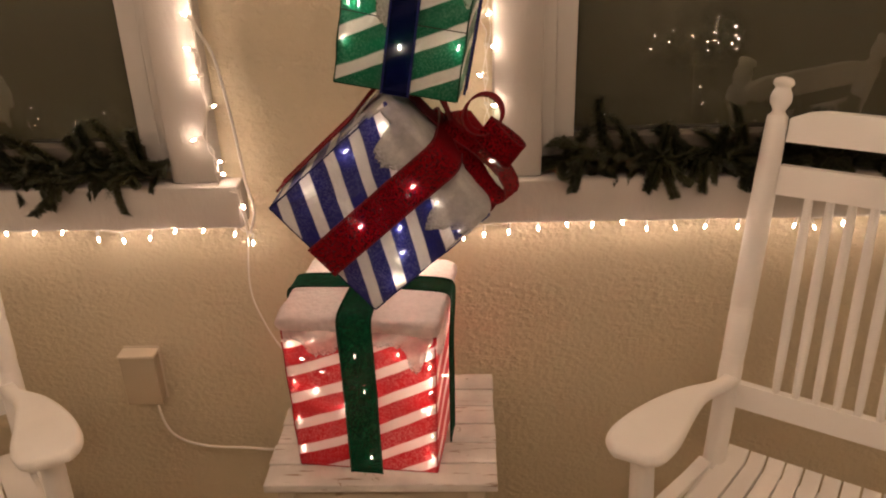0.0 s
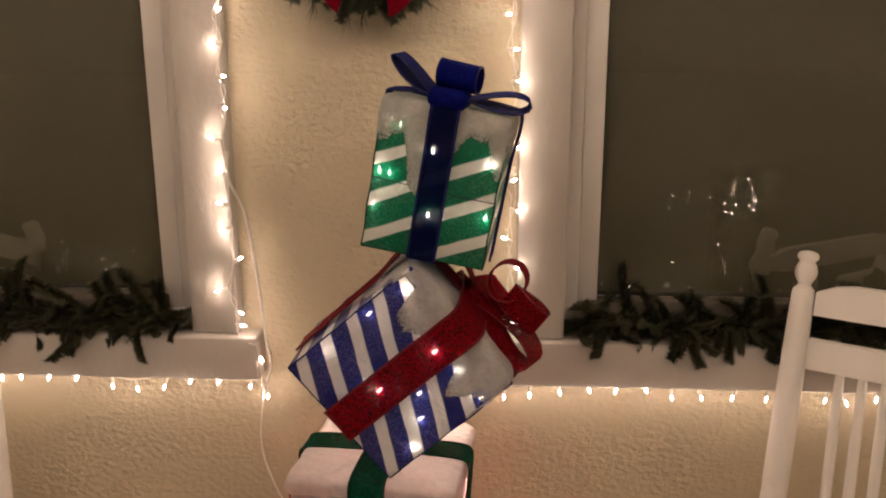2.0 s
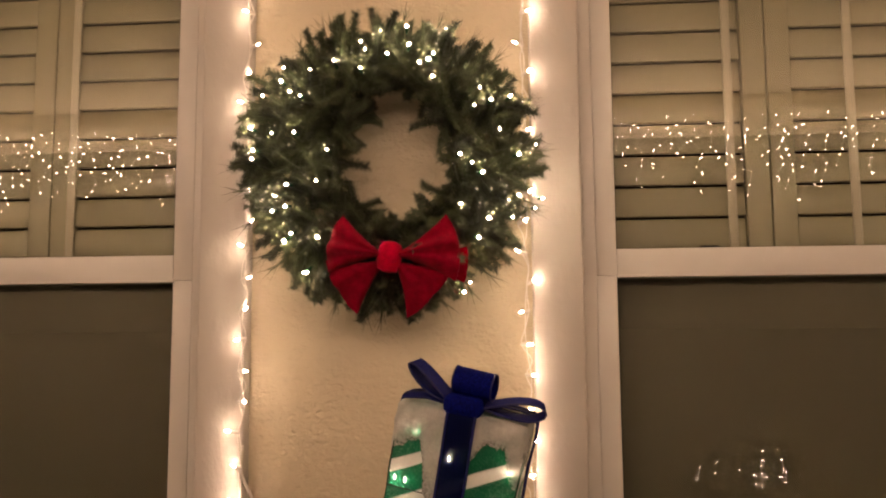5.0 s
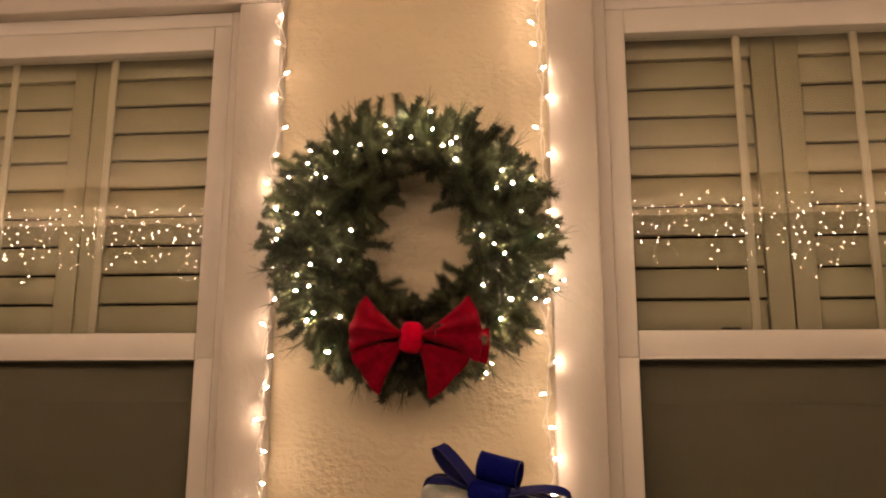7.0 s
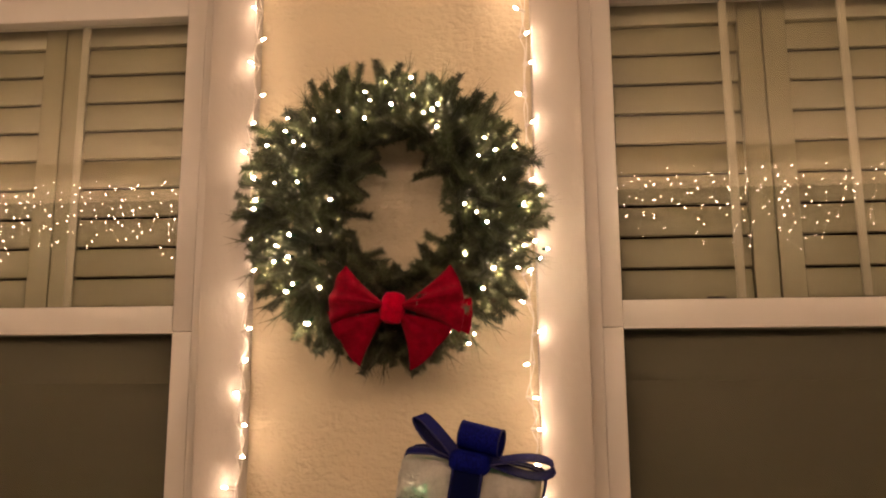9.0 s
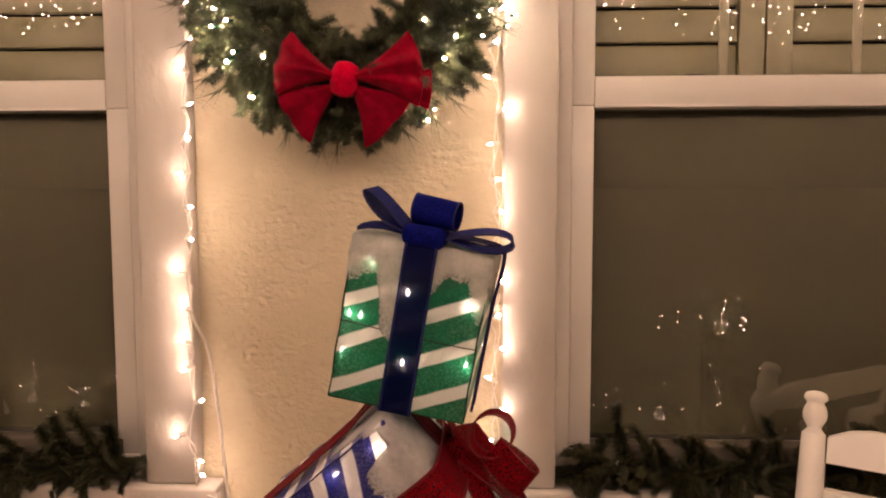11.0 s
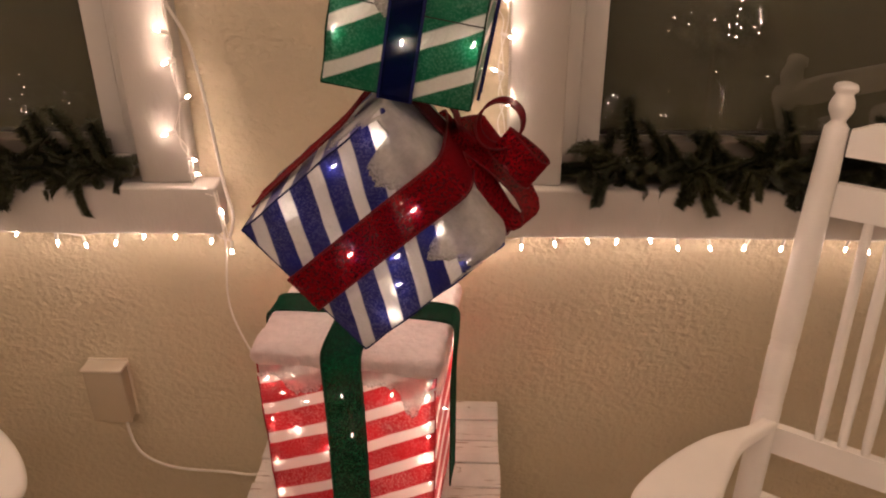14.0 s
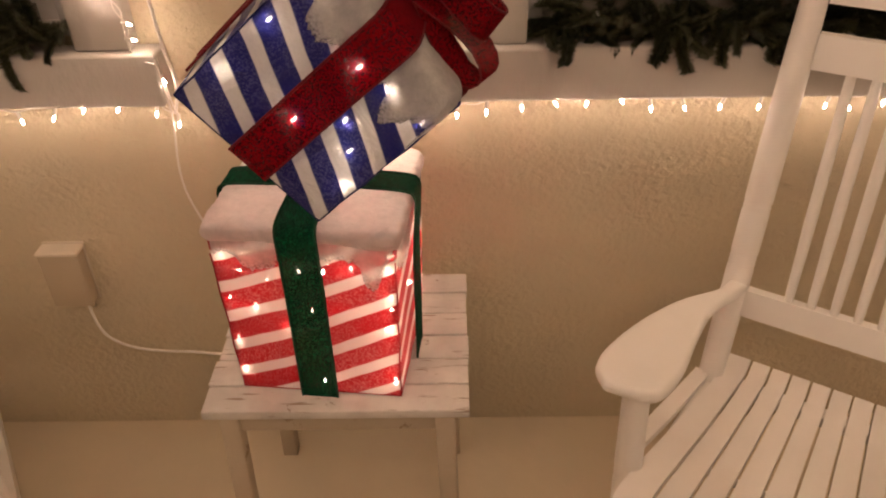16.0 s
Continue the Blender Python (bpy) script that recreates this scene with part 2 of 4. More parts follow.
def glass(name, index):
    m, nt, p = material(name)
    p.inputs["Base Color"].default_value = (0.95, 0.95, 0.88, 1)
    p.inputs["Roughness"].default_value = 0.0
    p.inputs["Transmission Weight"].default_value = 1.0
    p.inputs["IOR"].default_value = index
    return m


def screen_cloth():
    """Insect screen: a fine dark weave that lets about a seventh of the light by."""
    m, nt, p = material("insect screen")
    p.inputs["Base Color"].default_value = (0.060, 0.052, 0.028, 1)
    p.inputs["Roughness"].default_value = 0.6
    hole, mix = nt.nodes.new("ShaderNodeBsdfTransparent"), nt.nodes.new("ShaderNodeMixShader")
    weave = ramp(nt, noise_tex(nt, coords(nt), 260, 1), [(0.3, grey(0.13)), (0.7, grey(0.18))])
    nt.links.new(weave, mix.inputs[0])
    nt.links.new(p.outputs[0], mix.inputs[1])
    nt.links.new(hole.outputs[0], mix.inputs[2])
    nt.links.new(mix.outputs[0], nt.nodes["Material Output"].inputs[0])
    return m


M_GLASS, M_GLASS_LOW, M_SCREEN = glass("window glass", 1.62), glass("lower window glass", 1.62), screen_cloth()


# ---- mesh helpers ----
def finish(name, bm, mat, smooth=True):
    bmesh.ops.recalc_face_normals(bm, faces=bm.faces)
    me = bpy.data.meshes.new(name)
    bm.to_mesh(me)
    bm.free()
    if mat:
        me.materials.append(mat)
    if smooth:
        me.shade_smooth()
        me.set_sharp_from_angle(angle=radians(50))
    return me


def part(name, bm, mat, parent=None, label="", smooth=True, at=None):
    """One mesh object of its own, under a thing or under a part. bm may be a bmesh or a mesh that others share."""
    me = bm if isinstance(bm, bpy.types.Mesh) else finish(name, bm, mat, smooth)
    ob = new(name, me)
    if parent is not None:
        ob.parent = parent
    if at is not None:
        ob.matrix_basis = at
    if label:
        ob["label"] = label
    return ob


def thing(name, m, label, category, group="", kind=""):
    ob = new(name)
    ob.empty_display_size = 0.05
    ob.matrix_basis = m
    return tagged(ob, label, category, group, kind)


def box(x0, x1, y0, y1, z0, z1, bevel=0.0, seg=2, bm=None):
    own = bmesh.new()
    bmesh.ops.create_cube(own, size=1, matrix=Matrix.Translation(((x0 + x1) / 2, (y0 + y1) / 2, (z0 + z1) / 2)) @ Matrix.Diagonal((x1 - x0, y1 - y0, z1 - z0, 1)))
    if bevel:
        bmesh.ops.bevel(own, geom=own.edges[:] + own.verts[:], offset=bevel, segments=seg, profile=0.5, affect="EDGES")
    return own if bm is None else join(bm, own)


def join(bm, other):
    me = bpy.data.meshes.new("joined")
    other.to_mesh(me)
    other.free()
    bm.from_mesh(me)
    bpy.data.meshes.remove(me)
    return bm


def turned(profile, n=20, m=None):
    """A lathe: rows of (radius, height) round the z axis."""
    bm = bmesh.new()
    rings = [[bm.verts.new((r * math.cos(2 * math.pi * k / n), r * math.sin(2 * math.pi * k / n), z)) for k in range(n)] for r, z in profile]
    for a, b in zip(rings, rings[1:]):
        for k in range(n):
            bm.faces.new((a[k], a[(k + 1) % n], b[(k + 1) % n], b[k]))
    bm.faces.new(rings[0][::-1])
    bm.faces.new(rings[-1])
    if m is not None:
        bmesh.ops.transform(bm, matrix=m, verts=bm.verts)
    return bm


def smooth_path(pts, steps=6):
    """Catmull-Rom through the points."""
    p = [Vector(q) for q in pts]
    p = [2 * p[0] - p[1]] + p + [2 * p[-1] - p[-2]]
    out = []
    for i in range(1, len(p) - 2):
        for s in range(steps):
            t = s / steps
            a, b, c, d = p[i - 1 : i + 3]
            out.append(0.5 * (2 * b + (c - a) * t + (2 * a - 5 * b + 4 * c - d) * t * t + (3 * b - a - 3 * c + d) * t**3))
    return out + [p[-2]]


def tube(pts, r, n=6, bm=None, taper=1.0):
    """A round cord along the points."""
    own = bmesh.new() if bm is None else bm
    rings, up = [], Vector((0.31, 0.62, 0.72))
    for i, q in enumerate(pts):
        d = (Vector(pts[min(i + 1, len(pts) - 1)]) - Vector(pts[max(i - 1, 0)])).normalized()
        a = d.cross(up).normalized()
        b = d.cross(a)
        rr = r * (1 + (taper - 1) * i / max(1, len(pts) - 1))
        rings.append([own.verts.new(Vector(q) + rr * (math.cos(2 * math.pi * k / n) * a + math.sin(2 * math.pi * k / n) * b)) for k in range(n)])
    for a, b in zip(rings, rings[1:]):
        for k in range(n):
            own.faces.new((a[k], a[(k + 1) % n], b[(k + 1) % n], b[k]))
    own.faces.new(rings[0][::-1])
    own.faces.new(rings[-1])
    return own


def strip(pts, across, width, thick=0.0012, bm=None):
    """A flat ribbon with thickness along the points; across is its width's direction (one, or one a point)."""
    own = bmesh.new() if bm is None else bm
    rows = []
    for i, q in enumerate(pts):
        q = Vector(q)
        w = Vector(across[i] if isinstance(across, list) else across).normalized() * (width[i] if isinstance(width, list) else width) / 2
        d = Vector(pts[min(i + 1, len(pts) - 1)]) - Vector(pts[max(i - 1, 0)])
        nrm = d.cross(w).normalized() * thick / 2
        rows.append([own.verts.new(q + s * w + t * nrm) for s, t in ((-1, -1), (1, -1), (1, 1), (-1, 1))])
    for a, b in zip(rows, rows[1:]):
        for k in range(4):
            own.faces.new((a[k], a[(k + 1) % 4], b[(k + 1) % 4], b[k]))
    own.faces.new(rows[0][::-1])
    own.faces.new(rows[-1])
    return own


def along(a, b):
    """The pose that carries the z axis onto the way from a to b, at a."""
    a, b = Vector(a), Vector(b)
    return Matrix.Translation(a) @ (b - a).to_track_quat("Z", "Y").to_matrix().to_4x4()


# ---- the porch ----
OPEN_Z0, OPEN_Z1 = 1.015, 2.568
LEFT_X0, LEFT_X1 = -1.42, -0.502
RIGHT_X0, RIGHT_X1 = 0.312, 1.23
SIDE, EDGE_Y, CEIL_Z = 3.4, -2.25, 2.80

bm = bmesh.new()
for x0, x1, z0, z1 in ((-SIDE, LEFT_X0, 0, CEIL_Z), (LEFT_X1, RIGHT_X0, 0, CEIL_Z), (RIGHT_X1, SIDE, 0, CEIL_Z),
                       (LEFT_X0, LEFT_X1, 0, OPEN_Z0), (LEFT_X0, LEFT_X1, OPEN_Z1, CEIL_Z), (RIGHT_X0, RIGHT_X1, 0, OPEN_Z0), (RIGHT_X0, RIGHT_X1, OPEN_Z1, CEIL_Z)):
    box(x0, x1, 0, 0.16, z0, z1, bm=bm)
bmesh.ops.remove_doubles(bm, verts=bm.verts, dist=1e-5)
tagged(part("wall_north", bm, M_WALL, smooth=False), "cream stucco house wall with a rough trowelled texture", "wall", kind="structure")
tagged(part("wall_west", box(-SIDE - 0.15, -SIDE, EDGE_Y, 0.16, 0, CEIL_Z), M_WALL, smooth=False), "cream stucco return wall of the porch", "wall", kind="structure")
tagged(part("wall_east", box(SIDE, SIDE + 0.15, EDGE_Y, 0.16, 0, CEIL_Z), M_WALL, smooth=False), "cream stucco return wall of the porch", "wall", kind="structure")
tagged(part("floor", box(-SIDE, SIDE, EDGE_Y, 0, -0.15, 0), M_FLOOR, smooth=False), "tan painted concrete porch floor", "floor", kind="structure")
tagged(part("ceiling", box(-SIDE - 0.15, SIDE + 0.15, EDGE_Y - 0.35, 0.16, CEIL_Z, CEIL_Z + 0.1), M_CEIL, smooth=False), "cream painted porch ceiling", "ceiling", kind="structure")
tagged(part("trim", box(-SIDE - 0.15, SIDE + 0.15, EDGE_Y - 0.1, EDGE_Y + 0.06, 2.62, CEIL_Z - 0.004, 0.004), M_BEAM), "cream painted porch beam under the eave", "beam", kind="structure")
bm = bmesh.new()
bmesh.ops.create_grid(bm, x_segments=40, y_segments=40, size=400, matrix=Matrix.Translation((0, -60, -0.16)))
tagged(part("ground", bm, M_SOIL), "dark lawn in front of the porch at night", "lawn", kind="structure")
# added sheet, coloured near black so the louver gaps show an unlit room
tagged(part("backdrop", box(-SIDE, SIDE, 0.34, 0.38, 0, CEIL_Z), M_DARK, smooth=False), "near-black backdrop behind the closed shutters, in place of the unlit room", "wall", kind="structure")


def casing(x0, x1, outer, name):
    """Raised stucco trim round one window: two legs, a head and a longer sill band. outer: width of the legs."""
    y = -0.045
    for a, b in ((x0 - outer, x0), (x1, x1 + outer)):
        tagged(part(name, box(a, b, y, 0, 0.999, OPEN_Z1, 0.005), M_TRIM), "white textured stucco trim beside the window", "window trim", kind="structure")
    tagged(part(name, box(x0 - outer, x1 + outer, y - 0.002, 0, OPEN_Z1 + 0.001, OPEN_Z1 + 0.11, 0.005), M_TRIM), "white textured stucco trim over the window", "window trim", kind="structure")
    sill = box(x0 - outer - 0.046, x1 + outer + 0.046, -0.066, 0, 0.898, 0.998, 0.006, 3)
    tagged(part("sill_trim", sill, M_TRIM), "thick white stucco sill band under the window", "window sill", kind="structure")


casing(LEFT_X0, LEFT_X1, 0.104, "trim_1")
casing(RIGHT_X0, RIGHT_X1, 0.104, "trim_2")


def window(name, x0, x1, glass0, glass1, bars, joint, label):
    """A single-hung window: frame, two sashes with panes, bars in the upper one, a screen before the lower one, and louvred shutters behind."""
    w = thing(name, Matrix.Identity(4), label, "window", kind="structure")
    z0, z1 = OPEN_Z0, OPEN_Z1
    f = 0.030
    bm = bmesh.new()
    for a, b, c, d in ((x0, x0 + f, z0, z1), (x1 - f, x1, z0, z1), (x0 + f, x1 - f, z0, z0 + f), (x0 + f, x1 - f, z1 - 0.035, z1)):
        box(a, b, -0.006, 0.09, c, d, 0.003, 2, bm)
    part("window_frame", bm, M_VINYL, w)
    # upper sash, set back; lower sash with its screen
    def sash(nm, zb, zt, gb, gt, y0, y1):
        s = bmesh.new()
        for a, b, c, d in ((x0 + f, glass0, zb, zt), (glass1, x1 - f, zb, zt), (glass0, glass1, zb, gb), (glass0, glass1, gt, zt)):
            box(a, b, y0, y1, c, d, 0.003, 2, s)
        return part(nm, s, M_VINYL, w)

    up = sash("upper_sash", 1.746, z1 - 0.035, 1.802, 2.474, -0.004, 0.044)
    low = sash("lower_sash", z0 + f, 1.7458, 1.074, 1.7455, -0.004, 0.05)
    pane = part("pane", box(glass0, glass1, 0.026, 0.030, 1.802, 2.474), M_GLASS, up, smooth=False)
    pane2 = part("pane", box(glass0, glass1, 0.032, 0.036, 1.074, 1.7455), M_GLASS_LOW, low, smooth=False)
    for p in (pane, pane2):
        p.visible_shadow = False
    for b in bars:
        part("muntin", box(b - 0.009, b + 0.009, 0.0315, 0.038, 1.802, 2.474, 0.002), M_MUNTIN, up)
    sc = part("screen_frame", join(box(glass0, glass0 + 0.006, 0.040, 0.048, 1.085, 1.737), join(box(glass1 - 0.006, glass1, 0.040, 0.048, 1.085, 1.737), box(glass0, glass1, 0.040, 0.048, 1.076, 1.0845))), M_DARK, low, "dark thin screen frame", smooth=False)
    part("screen_rail", join(box(glass0 - 0.012, glass1 + 0.012, -0.013, -0.0045, 1.046, 1.0775, 0.002), box(glass0 + 0.001, glass1 - 0.001, -0.0044, 0.030, 1.0745, 1.0772)), M_SCREEN_RAIL, sc, "dull brown aluminium rail")
    me = bmesh.new()
    bmesh.ops.create_grid(me, x_segments=4, y_segments=4, size=0.5, matrix=Matrix.Translation(((glass0 + glass1) / 2, 0.044, 1.407)) @ Euler((radians(90), 0, 0)).to_matrix().to_4x4() @ Matrix.Diagonal((glass1 - glass0, 0.663, 1, 1)))
    part("screen", me, M_SCREEN, sc, "dark insect screen mesh", smooth=False)
    latch = box((glass0 + glass1) / 2 - 0.20, (glass0 + glass1) / 2 - 0.16, 0.046, 0.06, 1.800, 1.812, 0.003)
    part("latch", latch, M_DARK, up, "small dark sash lock")
    # shutters inside
    for a, b in ((x0 - 0.02, joint - 0.0014), (joint + 0.0014, x1 + 0.02)):
        st = bmesh.new()
        for c, d, e, g in ((a, a + 0.052, 1.0, 2.56), (b - 0.052, b, 1.0, 2.56), (a + 0.052, b - 0.052, 2.447, 2.56), (a + 0.052, b - 0.052, 1.0, 1.09), (a + 0.052, b - 0.052, 1.70, 1.80)):
            box(c, d, 0.085, 0.113, e, g, 0.002, 2, st)
        panel = part("shutter", st, M_SHUTTER, w, "cream louvred shutter, closed, darkened in colour")
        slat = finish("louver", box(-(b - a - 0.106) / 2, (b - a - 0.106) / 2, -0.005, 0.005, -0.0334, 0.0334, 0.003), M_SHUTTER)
        for zz in [2.4115 - 0.0711 * k for k in range(9)] + [1.665 - 0.0711 * k for k in range(9)]:
            if zz < 1.80 and zz > 1.70:
                continue
            lou = part("louver", slat, None, panel)
            lou.matrix_basis = pose((a + b) / 2, 0.099, zz, -5)
    return w


window("window_1", LEFT_X0, LEFT_X1, LEFT_X0 + 0.074, -0.576, (-0.838, -1.094), -0.918, "white vinyl window with shutters behind and a screened lower sash")
window("window_2", RIGHT_X0, RIGHT_X1, 0.385, RIGHT_X1 - 0.074, (0.638, 0.893), 0.738, "white vinyl window with shutters behind and a screened lower sash")


# ---- lights on wires ----
def bulb_mesh(mat, size=1.0):
    return finish("bulb", turned([(0.0012 * size, 0.0), (0.0029 * size, 0.002 * size), (0.0033 * size, 0.006 * size), (0.0029 * size, 0.011 * size), (0.0013 * size, 0.0155 * size), (0.0004 * size, 0.018 * size)], 8), mat)


SOCKET = finish("socket", turned([(0.0022, -0.016), (0.0036, -0.015), (0.0038, -0.003), (0.0030, 0.0012)], 8), M_CORD)
BULB = bulb_mesh(M_BULB, 0.68)
SOCKET_GREEN = finish("socket", turned([(0.0022, -0.016), (0.0034, -0.015), (0.0034, -0.003), (0.0026, 0.0004)], 8), M_EDGE_GREEN)
BULB_ICE = finish("bulb", turned([(0.0012, 0.0), (0.0031, 0.0013), (0.0037, 0.0048), (0.0031, 0.0090), (0.0010, 0.0118)], 8), M_ICE)
BULB_YARD = finish("bulb", turned([(0.0013, 0.0), (0.0044, 0.0016), (0.0052, 0.0052), (0.0044, 0.0100), (0.0012, 0.0126)], 8), M_YARD)
BULB_WREATH = finish("bulb", turned([(0.0008, 0.0), (0.0019, 0.0008), (0.0026, 0.0026), (0.0019, 0.0044), (0.0006, 0.0052)], 8), M_WBULB)
BULB_BOX = bulb_mesh(M_GBULB, 0.58)
BULB_BACK = bulb_mesh(M_GBULB_BACK, 0.58)
BULB_STRONG = bulb_mesh(M_GBULB_STRONG, 0.58)


def hang_bulb(parent, where, way, mesh=None, socket=SOCKET, name="bulb"):
    m = along(where, Vector(where) + Vector(way))
    b = part(name, mesh or BULB, None, parent)
    b.matrix_basis = m
    if socket is not None:
        part("socket", socket, None, b)
    return b


def light_string(label, places, y, lead, down):
    """A run of bulbs on two loosely twisted white wires. places: (x, z) of each bulb; lead: extra wire points after the last."""
    rnd = random.Random(len(places) * 7 + (3 if down else 1))
    s = thing("light_string", Matrix.Identity(4), label, "string lights", "porch light strings")
    run, mids = [], []
    mean = sum(p[0] for p in places) / len(places)
    for i, (x, z) in enumerate(places):
        if down:
            way = Vector((rnd.uniform(-0.45, 0.45), rnd.uniform(-0.5, -0.1), -1))
            root = Vector((x, y, z)) - way.normalized() * 0.006
            mids.append(root + Vector((0, 0.004, 0.016)))
        else:
            base = mean
            way = Vector((1 if x > base else -1, rnd.uniform(-0.9, -0.3), rnd.uniform(-0.5, 0.7)))
            root = Vector((x, y, z)) - way.normalized() * 0.006
            mids.append(Vector((base + (x - base) * 0.25, y + 0.006, z)))
        hang_bulb(s, root, way)
        run.append(root - way.normalized() * 0.014)
    wire = bmesh.new()
    for phase in (0, 1):
        pts = []
        for i, q in enumerate(mids):
            pts.append(q + Vector((rnd.uniform(-0.004, 0.004), rnd.uniform(-0.003, 0.002), 0)))
            if phase == 1:
                pts[-1] = run[i]
            if i + 1 < len(mids):
                mid = (q + mids[i + 1]) / 2
                pts.append(mid + Vector((rnd.uniform(-0.007, 0.007), rnd.uniform(-0.004, 0.002), rnd.uniform(-0.004, 0.002))))
        tube(smooth_path(pts + [Vector(v) for v in lead], 4), 0.0013, 5, wire)
    part("wire", wire, M_CORD, s)
    return s


# upright runs beside the pier, read from the top down
left_run = [(-0.405, 2.72), (-0.39, 2.655), (-0.413, 2.589), (-0.394, 2.521), (-0.399, 2.455), (-0.375, 2.38), (-0.402, 2.327), (-0.372, 2.251), (-0.391, 2.188), (-0.41, 2.125), (-0.382, 2.06),
            (-0.40, 1.998), (-0.385, 1.935), (-0.378, 1.868), (-0.404, 1.815), (-0.383, 1.747), (-0.389, 1.682), (-0.408, 1.617), (-0.387, 1.553), (-0.388, 1.49), (-0.423, 1.431), (-0.41, 1.361),
            (-0.414, 1.294), (-0.41, 1.235), (-0.376, 1.176), (-0.431, 1.103), (-0.381, 1.054), (-0.379, 1.026)]
light_string("lit warm white mini lights on white wire beside the window trim", [(x, z) for x, z in left_run], -0.066, [(-0.392, -0.055, 0.99), (-0.352, -0.075, 0.985)], False)
right_run = [(0.20, 2.73), (0.175, 2.665), (0.19, 2.60), (0.176, 2.544), (0.173, 2.484), (0.177, 2.432), (0.2, 2.374), (0.209, 2.307), (0.178, 2.238), (0.209, 2.176), (0.19, 2.11), (0.205, 2.05), (0.18, 1.985),
             (0.205, 1.92), (0.195, 1.86), (0.176, 1.796), (0.212, 1.736), (0.182, 1.67), (0.2, 1.604), (0.207, 1.543), (0.2, 1.475), (0.208, 1.412), (0.2, 1.345), (0.21, 1.28), (0.18, 1.224), (0.21, 1.16), (0.185, 1.10), (0.205, 1.04)]
light_string("lit warm white mini lights on white wire beside the window trim", right_run, -0.058, [(0.19, -0.05, 1.005), (0.150, -0.075, 0.95)], False)
sill_left = [(-1.36, 0.887), (-1.30, 0.893), (-1.235, 0.88), (-1.175, 0.89), (-1.11, 0.892), (-1.05, 0.876), (-0.99, 0.884), (-0.94, 0.892)] + [(-0.895, 0.895), (-0.83, 0.896), (-0.766, 0.896), (-0.686, 0.877), (-0.629, 0.872), (-0.568, 0.878), (-0.508, 0.893), (-0.444, 0.893), (-0.373, 0.884), (-0.335, 0.862)]
light_string("lit warm white mini lights hung under the window sill band", sill_left, -0.064, [(-0.336, -0.07, 0.90), (-0.346, -0.06, 0.949), (-0.350, -0.06, 0.99)], True)
sill_right = [(0.14, 0.865), (0.186, 0.872), (0.241, 0.877), (0.306, 0.885), (0.369, 0.892), (0.425, 0.891), (0.49, 0.895), (0.545, 0.879), (0.607, 0.88), (0.672, 0.881), (0.743, 0.88), (0.802, 0.884), (0.865, 0.88), (0.91, 0.875), (0.97, 0.884), (1.03, 0.892), (1.09, 0.88), (1.15, 0.887), (1.21, 0.877)]
light_string("lit warm white mini lights hung under the window sill band", sill_right, -0.064, [(1.26, -0.05, 0.90)], True)

# the lead cord from the upright run to the boxes, and its stray bulb
lead = thing("lead_cord", Matrix.Identity(4), "thick white lead cord of the light strings", "cord")
part("cord", tube(smooth_path([(-0.398, -0.045, 1.40), (-0.396, -0.055, 1.345), (-0.366, -0.052, 1.27), (-0.348, -0.050, 1.132), (-0.336, -0.055, 1.005), (-0.324, -0.062, 0.94), (-0.338, -0.062, 0.885)], 8), 0.0034, 8), M_CORD, lead)
part("cord", tube(smooth_path([(-0.352, -0.068, 0.99), (-0.345, -0.070, 0.93), (-0.346, -0.062, 0.87), (-0.359, -0.055, 0.76), (-0.340, -0.075, 0.69), (-0.285, -0.10, 0.60), (-0.20, -0.12, 0.545), (-0.12, -0.135, 0.53)], 8), 0.0022, 8), M_CORD, lead, "thin white wire")
hang_bulb(lead, (-0.346, -0.066, 0.953), (0.6, -0.6, -0.4))

outlet = thing("outlet_cover", pose(-0.674, 0, 0.489), "beige weatherproof outlet cover on the stucco wall", "outlet cover")
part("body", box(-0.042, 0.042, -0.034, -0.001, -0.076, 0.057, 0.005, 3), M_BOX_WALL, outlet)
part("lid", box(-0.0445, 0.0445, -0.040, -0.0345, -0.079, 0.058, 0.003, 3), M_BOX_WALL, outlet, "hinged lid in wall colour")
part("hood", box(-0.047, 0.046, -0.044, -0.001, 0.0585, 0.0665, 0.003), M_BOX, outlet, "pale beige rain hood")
part("back_plate", box(-0.046, 0.046, -0.004, -0.0002, -0.082, 0.072, 0.002), M_BOX, outlet)
cord = thing("extension_cord", Matrix.Identity(4), "white extension cord from the wall outlet to the table", "cord")
part("cord", tube(smooth_path([(-0.645, -0.020, 0.424), (-0.644, -0.035, 0.398), (-0.622, -0.052, 0.345), (-0.585, -0.055, 0.312), (-0.52, -0.062, 0.298), (-0.42, -0.072, 0.300), (-0.34, -0.08, 0.302), (-0.27, -0.080, 0.34), (-0.20, -0.055, 0.46), (-0.15, -0.06, 0.528), (-0.10, -0.12, 0.527)], 8), 0.0032, 8), M_CORD, cord)

# icicle lights along the eave behind the way
rnd = random.Random(11)
ice = thing("icicle_lights", Matrix.Identity(4), "lit warm white icicle lights hanging from the porch eave", "icicle lights")
wires = bmesh.new()
tube([Vector((-3.3 + 0.1 * k, EDGE_Y + 0.075 + 0.004 * math.sin(k), 2.712 + 0.006 * math.sin(1.7 * k))) for k in range(67)], 0.0018, 5, wires)
x = -3.25
